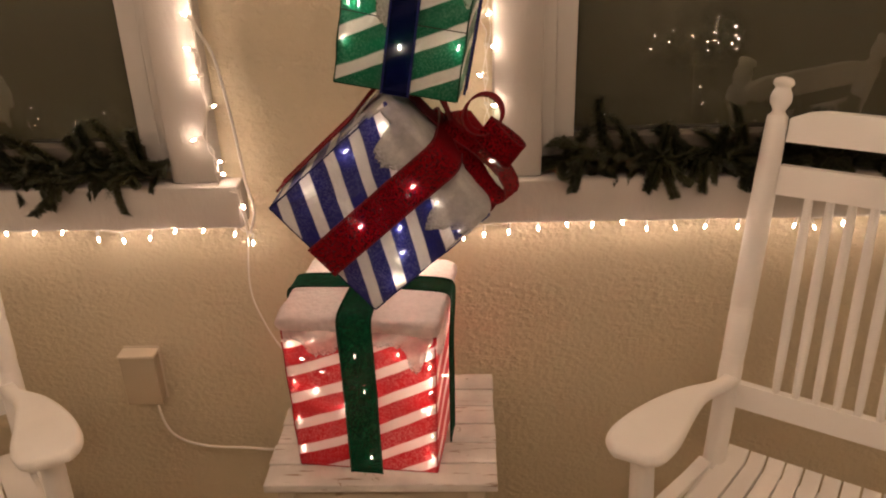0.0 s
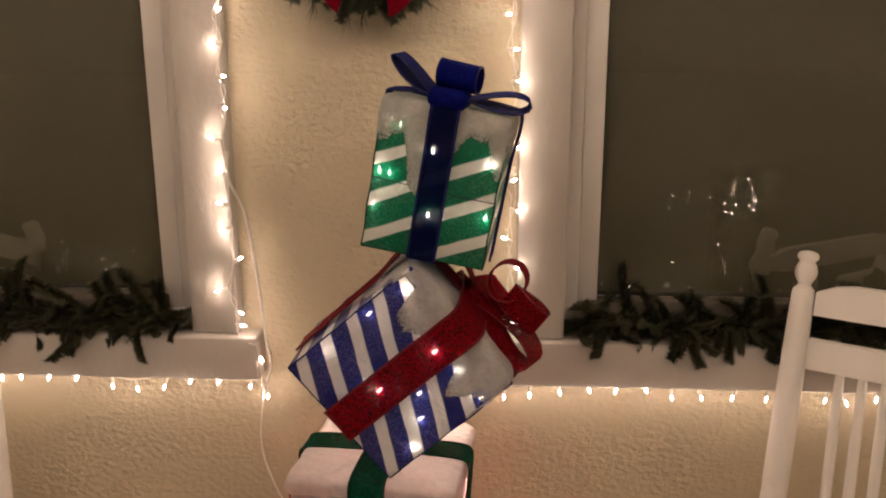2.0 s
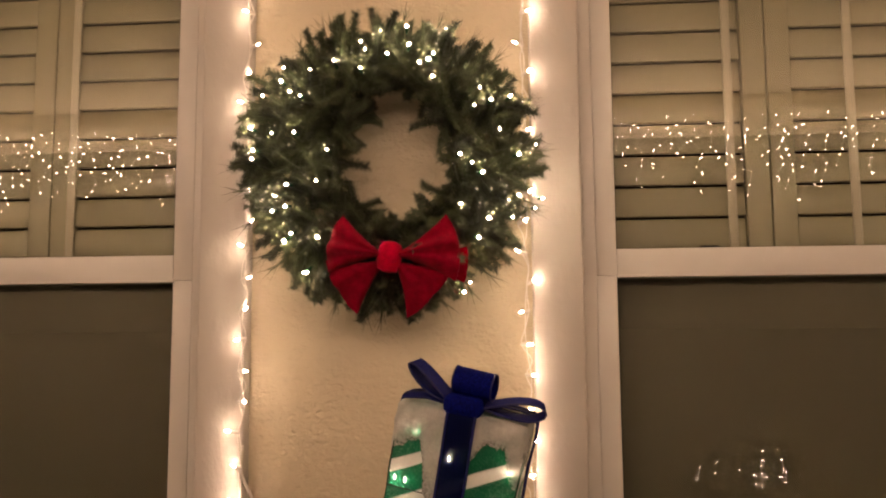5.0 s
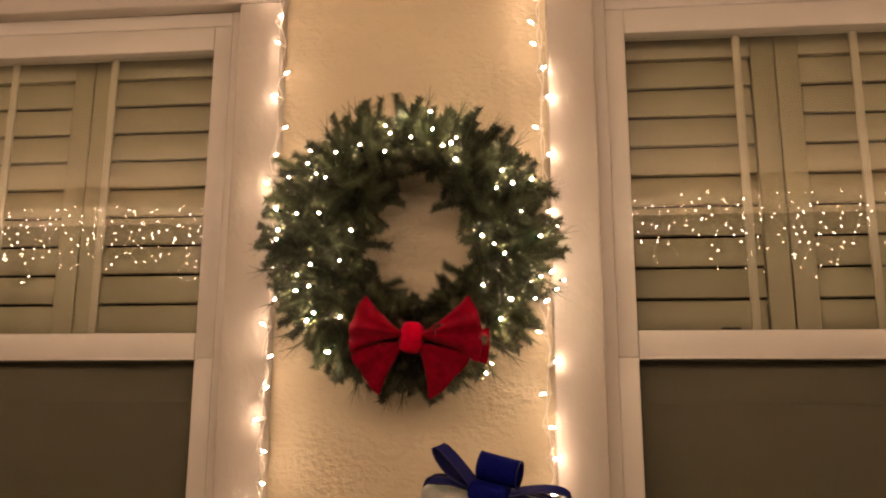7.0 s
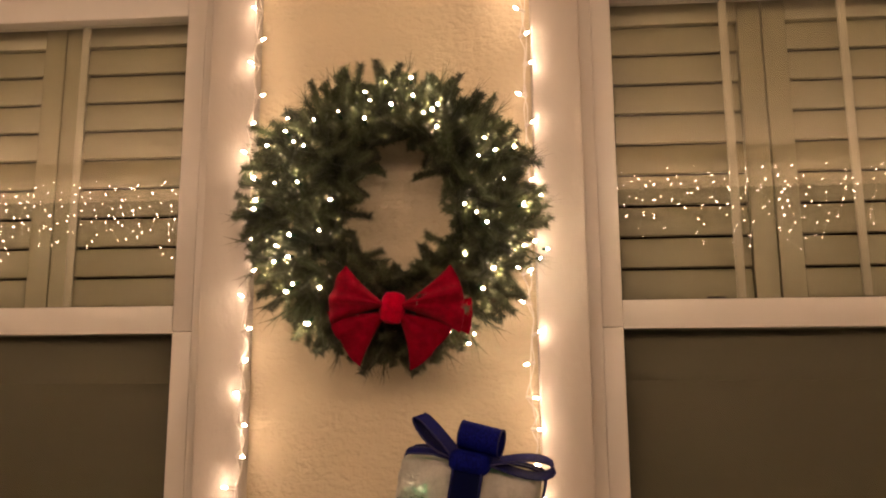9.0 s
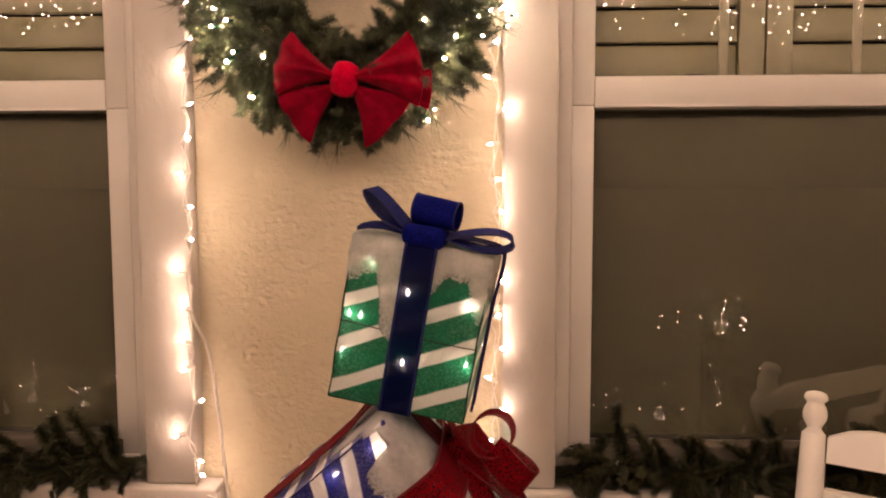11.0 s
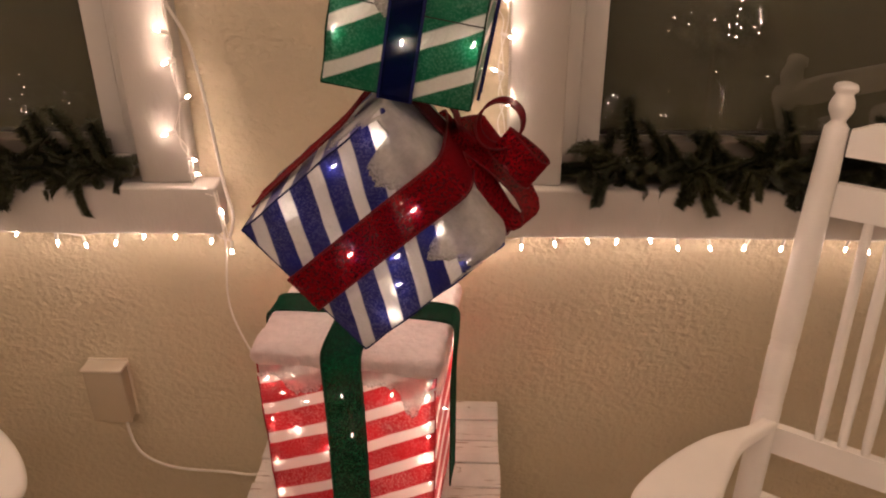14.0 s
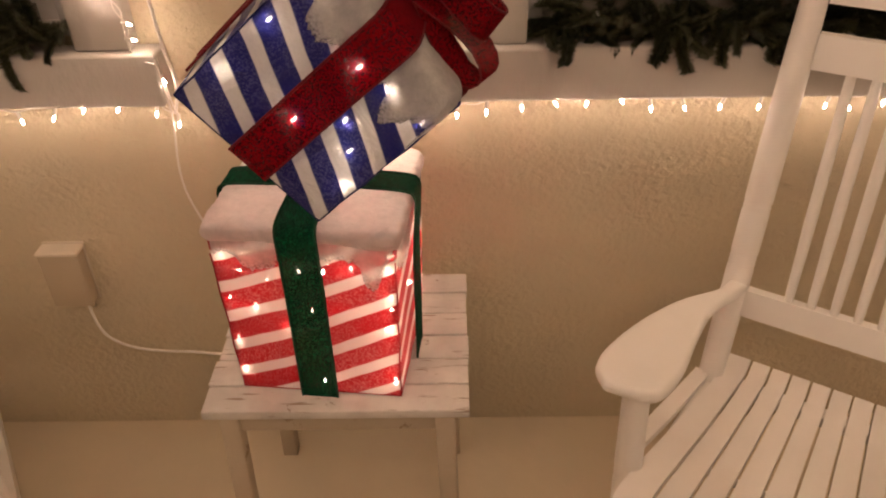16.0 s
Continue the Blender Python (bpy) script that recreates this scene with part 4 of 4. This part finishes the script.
part("snow_cap", snow_cap(0.297, 0.271, 0.338, 0.017, 0.004, 21, 0.006, 0.007), M_SNOW_PINK, red, "white fleece snow lid")
part("snow_drape", snow_cap(0.295, 0.269, 0.330, 0.056, 0.028, 27, 0.001, 0.0025, 1.6, RED_HEM), M_SNOW_SHEER, red, "sheer fleece dripping down the sides")
add_band(red, (M_RIB_GREEN, M_EDGE_GREEN), 0.300, 0.338, 0.274, "y", 0.012, 0.020, 0.066, 0.002)
add_band(red, (M_RIB_GREEN, M_EDGE_GREEN), 0.300, 0.338, 0.274, "x", 0.012, 0.016, 0.060, 0.002)
bulbs_on(red, [(-0.135, 0.281), (-0.135, 0.197), (-0.092, 0.182), (-0.136, 0.111), (-0.134, 0.042), (-0.09, 0.288), (-0.005, 0.27), (0.007, 0.193), (-0.040, 0.148), (0.011, 0.04), (0.073, 0.267), (0.134, 0.270), (0.134, 0.216), (0.128, 0.149), (0.132, 0.037)], -0.1210, 0.026, -0.1392)

for sx, yz in ((1, ((-0.09, 0.27), (-0.10, 0.17), (-0.09, 0.06), (0.06, 0.24), (0.07, 0.10))), (-1, ((-0.08, 0.22), (0.03, 0.12), (0.08, 0.25)))):
    for py, pz in yz:
        hang_bulb(red, (sx * 0.125, py, pz), (sx, -0.1, 0.1), BULB_STRONG if sx > 0 else BULB_BOX, socket=None)
for px, pz in ((-0.08, 0.25), (0.06, 0.20), (-0.05, 0.08), (0.10, 0.29), (0.09, 0.09)):
    hang_bulb(red, (px, 0.108, pz), (0.1, 1, 0.1), BULB_BACK, socket=None)

for px, py in ((-0.08, -0.06), (0.08, -0.07), (-0.07, 0.07), (0.09, 0.06), (0.0, 0.0)):
    hang_bulb(red, (px, py, 0.27), (0.6, 0.5, 0.3), BULB_BOX, socket=None)

blue = thing("present_box", pose(0.012, -0.385, 1.095) @ pose(0, 0, 0, 0, 49.5, 0) @ pose(0, 0, -0.134), "blue and white striped lit present box, tipped, with red ribbon", "present box", "stacked present boxes")
part("body", present_body(0.248, 0.216, 0.262, 0.0, 0.003, 5), M_BLUE, blue)
wire_frame(blue, 0.228, 0.204, 0.254)
piping(blue, 0.246, 0.214, 0.256, 0.0, M_EDGE_BLUE)
part("snow_cap", snow_cap(0.240, 0.216, 0.256, 0.066, 0.034, 33, 0.014, 0.005, 2.2, BLUE_HEM), M_SNOW_THIN, blue, "thin white fleece snow lid with dripping edge")
add_band(blue, (M_RIB_RED, M_EDGE_RED), 0.244, 0.256, 0.220, "y", 0.011, 0.022, 0.064, -0.002)
add_band(blue, (M_RIB_RED, M_EDGE_RED), 0.244, 0.256, 0.220, "x", 0.017, 0.020, 0.062, -0.002)
bulbs_on(blue, [(-0.114, 0.073), (-0.107, 0.160), (-0.099, 0.233), (-0.003, 0.093), (0.003, 0.203), (0.045, 0.134), (0.078, 0.107), (0.109, 0.068), (0.053, 0.209), (0.114, 0.205)], -0.0975, 0.026, -0.1122)
rbow = part("bow", box(-0.020, 0.020, -0.022, 0.022, 0.268, 0.302, 0.010, 3), M_RIB_RED, blue, "dark red wired gauze bow")
for pts, across, wd in (
    ([Vector((0.004, -0.040, 0.352)) + 0.031 * Vector((math.cos(a), 0.25 * math.sin(a), math.sin(a))) for a in [2 * math.pi * k / 24 for k in range(25)]], (0.15, 1, 0.2), 0.026),
    (loop_pts((0.018, -0.050, 0.338), (0.094, -0.045, 0.346), (0.004, 0.022, 0.004)), (-0.25, -0.15, 1), 0.046),
    (loop_pts((0.006, -0.03, 0.300), (0.140, -0.040, 0.292), (0.000, 0.012, 0.026)), (0.25, 0.75, 0.55), 0.040),
    (loop_pts((0.0, 0.02, 0.290), (-0.100, 0.03, 0.285), (0.006, 0.012, 0.030)), (0.05, 1, 0), 0.055),
    (loop_pts((0.0, 0.03, 0.290), (0.05, 0.10, 0.300), (0.0, 0.0, 0.030)), (0.9, -0.3, 0), 0.055),
):
    lp = part("loop", strip(pts, across, wd, 0.0012), M_RIB_RED, rbow)
    edge_tubes(lp, pts, across, wd, M_EDGE_RED)

green = thing("present_box", pose(0.072, -0.382, 1.396) @ pose(0, 0, 0, 0, 10, -5) @ pose(0, 0, -0.117), "green and white striped lit present box with a navy bow", "present box", "stacked present boxes")
part("body", present_body(0.194, 0.190, 0.232, 0.0, 0.0025, 7), M_GREEN, green)
wire_frame(green, 0.184, 0.180, 0.228)
part("frame_wire", tube([(-0.097, -0.0965, 0.112), (-0.03, -0.0975, 0.1095), (0.03, -0.0975, 0.1065), (0.097, -0.0965, 0.1065)], 0.0008, 5), M_DARK, green, "thin dark wire across the front")
piping(green, 0.192, 0.188, 0.230, 0.0, M_EDGE_GREEN)
part("snow_cap", snow_cap(0.194, 0.190, 0.230, 0.048, 0.024, 45, 0.008, 0.004, 1.8, GREEN_HEM), M_SNOW_THIN, green, "thin white fleece snow lid with dripping edge")
add_band(green, (M_RIB_BLUE, M_EDGE_BLUE), 0.197, 0.231, 0.194, "y", 0.010, 0.014, 0.046, -0.002)
add_band(green, (M_RIB_BLUE, M_EDGE_BLUE), 0.197, 0.231, 0.194, "x", 0.010, 0.014, 0.046, -0.002)
bulbs_on(green, [(-0.066, 0.197), (-0.086, 0.123), (-0.090, 0.069), (-0.008, 0.168), (0.0, 0.071), (-0.071, 0.122), (0.085, 0.082), (0.083, 0.163)], -0.0850, 0.018, -0.0990)
gbow = part("bow", box(-0.030, 0.030, -0.112, -0.045, 0.232, 0.262, 0.011, 3), M_BOW_BLUE, green, "navy wired gauze bow")
for pts, across, wd in (
    (loop_pts((-0.020, -0.075, 0.250), (-0.088, -0.075, 0.290), (-0.012, 0.0, 0.022)), (0.12, 1, 0.1), 0.046),
    (loop_pts((0.025, -0.075, 0.250), (0.120, -0.075, 0.258), (0.0, 0.0, 0.018)), (-0.1, 1, 0.1), 0.046),
    ([Vector((0.010, -0.080, 0.281)) + 0.020 * Vector((0.15 * math.cos(a), math.cos(a), math.sin(a))) for a in [2 * math.pi * k / 20 - 1.2 for k in range(25)]], (1, -0.1, -0.05), 0.060),
    ([Vector((-0.020, -0.07, 0.246)), Vector((-0.055, -0.075, 0.250)), Vector((-0.090, -0.085, 0.246))], (0.1, 1, 0.1), 0.040),
):
    lp = part("loop", strip(pts, across, wd, 0.0012), M_BOW_BLUE, gbow)
    edge_tubes(lp, pts, across, wd, M_EDGE_BLUE)


# ---- rocking chairs ----
def rocking_chair():
    """A slat-back rocker. Its own x runs across, -y is ahead; the origin lies on the floor under the seat."""
    c = thing("rocking_chair", Matrix.Identity(4), "white painted wooden rocking chair with slatted seat and spindle back", "rocking chair", "porch rocking chairs")
    half, lean = 0.252, 0.275

    def back(x, z, dy=0.0):
        return Vector((x, lean * (z - 0.44) + dy, z))

    for s in (-1, 1):
        foot, top = back(s * half, 0.10), back(s * half * 1.035, 1.134)
        length = (top - foot).length
        prof = [(0.015, 0), (0.018, 0.02), (0.022, 0.18), (0.0235, 0.30), (0.0245, 0.42), (0.0245, 0.545), (0.0225, 0.550), (0.0245, 0.555), (0.0225, 0.560), (0.0245, 0.565), (0.0225, 0.570), (0.0245, 0.575),
                (0.0250, 0.655), (0.0230, 0.660), (0.0250, 0.665), (0.0230, 0.670), (0.0250, 0.675), (0.0250, 0.78), (0.0235, 0.95), (0.0215, length - 0.012), (0.0205, length)]
        post = part("back_post", turned(prof, 20, along(foot, top)), M_CHAIR, c)
        fin = [(0.0190, 0.0), (0.0125, 0.008), (0.0130, 0.012), (0.0205, 0.026), (0.0215, 0.036), (0.0190, 0.047), (0.0150, 0.054), (0.0150, 0.057), (0.0205, 0.062), (0.0205, 0.067), (0.0170, 0.074), (0.006, 0.0775)]
        part("finial", turned(fin, 20, Matrix.Translation(top) @ along((0, 0, 0), top - foot)), M_CHAIR, post)

    def rail(z0, z1, crest=0.0, name="rail", dy=0.0, thick=0.018):
        n, bm = 14, bmesh.new()
        rows = []
        for k in range(n + 1):
            u = -1 + 2 * k / n
            x = u * (half - 0.016)
            zt = z1 + crest * min(1.0, (1 - abs(u)) * 5.0)
            rows.append([bm.verts.new(back(x, z, dy + t)) for z, t in ((z0, -thick / 2), (zt, -thick / 2), (zt, thick / 2), (z0, thick / 2))])
        for a, b in zip(rows, rows[1:]):
            for k in range(4):
                bm.faces.new((a[k], a[(k + 1) % 4], b[(k + 1) % 4], b[k]))
        bm.faces.new(rows[0][::-1])
        bm.faces.new(rows[-1])
        bmesh.ops.bevel(bm, geom=[e for e in bm.edges if e.calc_face_angle(0) > 0.9], offset=0.003, segments=2, affect="EDGES")
        part(name, bm, M_CHAIR, c)

    rail(1.088, 1.131, 0.020, "crest_rail")
    rail(0.985, 1.041, 0.0, "upper_rail")
    rail(0.540, 0.590, 0.0, "lower_rail")
    for k in range(9):
        a, b = back(-0.160 + 0.0389 * k, 0.582), back(-0.173 + 0.0398 * k, 0.998)
        ln = (b - a).length
        part("spindle", turned([(0.0070, 0), (0.0085, 0.03), (0.0102, ln * 0.35), (0.0102, ln * 0.65), (0.0085, ln - 0.03), (0.0075, ln)], 10, along(a, b)), M_CHAIR, c)
    # seat slats follow a dished line from the back up to the front
    prof = [(0.045, 0.418), (0.0, 0.412), (-0.08, 0.410), (-0.18, 0.418), (-0.28, 0.436), (-0.36, 0.452), (-0.41, 0.455), (-0.428, 0.444)]
    line = smooth_path([(0, y, z) for y, z in prof], 3)
    joints = [-0.243] + [-0.1925 + 0.0374 * k for k in range(11)] + [0.243]
    for k in range(14):  # the slats fan out towards the front; the outer pair stops at the back posts
        x0 = joints[k - 1] + (0.006 if k in (1, 13) else 0.0022) if k else -0.277
        x1 = joints[k] - (0.006 if k in (0, 12) else 0.0022) if k < 13 else 0.277
        mid, wide = (x0 + x1) / 2, x1 - x0
        sag = 0.012 * (1 - min(1.0, abs(mid) / 0.27) ** 2)
        flare = [1 + 0.56 * max(0.0, -q.y) ** 0.9 for q in line]
        pts = [q + Vector((mid * f, 0.012 * (1 - (mid / 0.28) ** 2), -sag)) for q, f in zip(line, flare)]
        widths = [wide * f for f in flare]
        if k in (0, 13):  # they narrow towards the front legs and end there
            side = -1 if k == 0 else 1
            spans = [(q, min(abs(mid), 0.263) * f - wide * f / 2, min(0.314, abs(mid) * f + wide * f / 2)) for q, f in zip(pts, flare) if q.y < -0.005]
            spans = [(q, near, far) for q, near, far in spans if far - near > 0.014]
            pts = [Vector((side * (near + far) / 2, q.y, q.z)) for q, near, far in spans]
            widths = [far - near for q, near, far in spans]
        bm = strip(pts, (1, 0, 0.0), widths, 0.014)
        bmesh.ops.bevel(bm, geom=[e for e in bm.edges if e.calc_face_angle(0) > 0.9], offset=0.0025, segments=2, affect="EDGES")
        part("seat_slat", bm, M_CHAIR, c)
    for y, z in ((-0.385, 0.412), (0.0, 0.372)):
        part("seat_rail", box(-half, half, y - 0.016, y + 0.016, z, z + 0.024 if y > -0.1 else z + 0.018, 0.004), M_CHAIR, c)
    for s in (-1, 1):
        part("side_rail", tube([(s * half, 0.0, 0.385), (s * (half + 0.02), -0.36, 0.418)], 0.014, 10), M_CHAIR, c)
        # arm: a paddle, narrow at the back post
        bm = bmesh.new()
        edge_out = smooth_path([(0.012, 0.035, 0), (0.024, -0.03, 0), (0.070, -0.12, 0), (0.102, -0.23, 0), (0.116, -0.33, 0), (0.113, -0.388, 0), (0.088, -0.418, 0)], 5)
        edge_in = smooth_path([(-0.022, 0.022, 0), (-0.008, -0.04, 0), (0.008, -0.12, 0), (0.004, -0.23, 0), (-0.004, -0.33, 0), (0.004, -0.392, 0), (0.030, -0.414, 0)], 5)
        rows, last = [], len(edge_out) - 1
        for i, (a, b) in enumerate(zip(edge_out, edge_in)):
            t = 0.0125 * (0.45 if i in (0, last) else 0.8 if i in (1, last - 1) else 1.0)
            mid, side = (a + b) / 2, (a - b) / 2
            reach = max(side.length - t, 0.001)
            turn = [radians(-90 + 22.5 * k) for k in range(9)]
            sect = [(reach + t * math.cos(g), t * math.sin(g)) for g in turn] + [(reach * f, t) for f in (0.5, 0.0, -0.5)]
            sect += [(-reach - t * math.cos(g), -t * math.sin(g)) for g in turn] + [(reach * f, -t) for f in (-0.5, 0.0, 0.5)]
            row = []
            for u, w in sect:
                q = mid + side.normalized() * u
                z = 0.600 + 0.078 * (0.035 - q.y) / 0.45 - 0.010 * max(0, (-0.33 - q.y) / 0.08) ** 2
                row.append(bm.verts.new((s * (half + q.x), q.y, z + w)))
            rows.append(row)
        count = len(rows[0])
        for a, b in zip(rows, rows[1:]):
            for k in range(count):
                bm.faces.new((a[k], a[(k + 1) % count], b[(k + 1) % count], b[k]))
        bm.faces.new(rows[0][::-1])
        bm.faces.new(rows[-1])
        part("arm", bm, M_CHAIR, c)
        fa, fb = Vector((s * (half + 0.040), -0.335, 0.085)), Vector((s * (half + 0.056), -0.352, 0.662))
        ln = (fb - fa).length
        leg = [(0.016, 0), (0.020, 0.05), (0.0235, 0.20), (0.0235, 0.33), (0.0205, 0.338), (0.0235, 0.345), (0.0205, 0.353), (0.0235, 0.36), (0.0225, 0.44), (0.0215, ln - 0.05), (0.0235, ln - 0.02), (0.0235, ln)]
        part("front_leg", turned(leg, 18, along(fa, fb)), M_CHAIR, c)
        # rocker: a bowed runner whose lowest point touches the floor
        bm = bmesh.new()
        rows = []
        for k in range(25):
            y = -0.50 + 0.98 * k / 24
            z = 0.016 + 0.32 * (y + 0.12) ** 2
            xo = s * (half + 0.012)
            rows.append([bm.verts.new((xo + a, y, z + b)) for a, b in ((-0.013, -0.016), (0.013, -0.016), (0.013, 0.03), (-0.013, 0.03))])
        for a, b in zip(rows, rows[1:]):
            for k in range(4):
                bm.faces.new((a[k], a[(k + 1) % 4], b[(k + 1) % 4], b[k]))
        bm.faces.new(rows[0][::-1])
        bm.faces.new(rows[-1])
        part("rocker", bm, M_CHAIR, c)
    for y, z in ((-0.338, 0.22), (-0.07, 0.2)):
        part("stretcher", tube([(-half - (0.03 if y < -0.1 else -0.0), y, z), (half + (0.03 if y < -0.1 else -0.0), y, z)], 0.010, 10), M_CHAIR, c)
    return c


chair = rocking_chair()
chair.matrix_basis = pose(0.690 + 0.848 * 0.252, -0.260 - 0.530 * 0.252, 0, 0, 0, -32)
copy_thing(chair, pose(-0.166 - (0.690 + 0.848 * 0.252), -0.260 - 0.530 * 0.252, 0, 0, 0, 32))


# ---- lit shrubs and a small tree before the porch ----
M_LEAF = needle_material("dark shrub leaves", (0.005, 0.012, 0.004), (0.016, 0.03, 0.010))


def leaf_ball(seed, radius, count, squash):
    """A crown of small folded leaves scattered through an uneven ball."""
    r = random.Random(seed)
    verts, faces = [], []
    for _ in range(count):
        d = Vector((r.gauss(0, 1), r.gauss(0, 1), r.gauss(0, 1))).normalized()
        lump = 1 + 0.25 * noise.noise(d * 2.3 + Vector((seed, 0, 0)))
        p = d * radius * lump * r.uniform(0.62, 1.0)
        p.z *= squash
        u = (d + Vector((r.uniform(-1, 1), r.uniform(-1, 1), r.uniform(-0.6, 1)))).normalized() * 0.035
        v = u.cross(Vector((r.uniform(-1, 1), r.uniform(-1, 1), r.uniform(-1, 1)))).normalized() * 0.011
        fold = u.cross(v).normalized() * 0.004
        i = len(verts)
        verts.extend([p, p + u * 0.5 + v + fold, p + u, p + u * 0.5 - v + fold])
        faces.extend([(i, i + 1, i + 2), (i, i + 2, i + 3)])
    me = bpy.data.meshes.new("crown")
    me.from_pydata([tuple(v) for v in verts], [], faces)
    me.materials.append(M_LEAF)
    return me


def lit_bush(name, at, radius, squash, trunk, lights, seed, label, category, group=""):
    """lights: (x, z) of each bulb in the place; it hangs on the side of the crown that faces the house."""
    s = thing(name, pose(*at), label, category, group)
    part("trunk", tube(smooth_path([(0, 0, 0), (0.01, 0.01, trunk * 0.5), (0, 0, trunk + radius * squash * 0.6)], 4), 0.022, 8, taper=0.5), M_BARK, s)
    middle = trunk + radius * squash
    part("crown", leaf_ball(seed, radius, 900, squash), None, s, at=pose(0, 0, middle))
    for lx, lz in lights:
        dx, dz = lx - at[0], (lz - at[2] - middle) / squash
        dy = math.sqrt(max(0.0, radius**2 - dx * dx - dz * dz)) * 1.04 + 0.01
        hang_bulb(s, (dx, dy, lz - at[2]), (dx, dy, dz * squash), BULB_YARD, socket=None)
    return s


SHRUB_LIGHTS = (
    (-3.05, ((-3.18, 0.25), (-3.06, 0.20), (-3.07, 0.16), (-3.17, 0.13), (-3.08, 0.06), (-3.05, 0.04), (-3.04, 0.09), (-3.04, -0.05), (-2.98, -0.08))),
    (-2.63, ((-2.87, 0.12), (-2.86, 0.13), (-2.88, 0.06), (-2.83, 0.10), (-2.73, 0.10), (-2.67, 0.13), (-2.65, 0.13), (-2.68, 0.03), (-2.69, 0.0), (-2.64, 0.02), (-2.59, 0.09), (-2.58, 0.01), (-2.57, 0.22), (-2.50, 0.19))),
    (1.10, ((1.08, 0.12), (1.12, 0.17), (1.15, 0.15), (1.11, 0.07), (1.08, 0.03), (1.08, -0.01), (1.16, 0.01), (1.19, 0.02), (0.99, 0.04))),
    (1.50, ((1.34, 0.0), (1.44, -0.02), (1.46, 0.04), (1.49, 0.04), (1.47, -0.08), (1.50, -0.06), (1.45, 0.03), (1.63, 0.01), (1.50, 0.19), (1.68, -0.09))),
    (1.90, ((1.87, 0.28), (1.86, 0.20), (1.87, 0.17), (1.87, 0.14), (1.85, 0.06), (1.87, 0.07))),
    (2.28, ((2.23, 0.25), (2.18, 0.02), (2.38, 0.04))),
)
for k, (bx, lights) in enumerate(SHRUB_LIGHTS):
    lit_bush("shrub", (bx, -4.05, -0.16), 0.24, 0.72, 0.06, lights, 60 + k, "dark leafy round shrub wrapped in small warm lights", "shrub", "lit yard shrubs")
TREE_LIGHTS = ((1.33, 0.78), (1.39, 0.83), (1.38, 0.77), (1.31, 0.71), (1.49, 0.81), (1.57, 0.78), (1.61, 0.83), (1.63, 0.86), (1.65, 0.90), (1.61, 0.79), (1.58, 0.73), (1.62, 0.72), (1.64, 0.77), (1.73, 0.76), (1.76, 0.80), (1.76, 0.85), (1.78, 0.89), (1.78, 0.78), (1.78, 0.72))
lit_bush("small_tree", (1.58, -3.25, -0.16), 0.25, 0.7, 0.76, TREE_LIGHTS, 70, "small round-topped tree with warm lights in its crown", "tree")
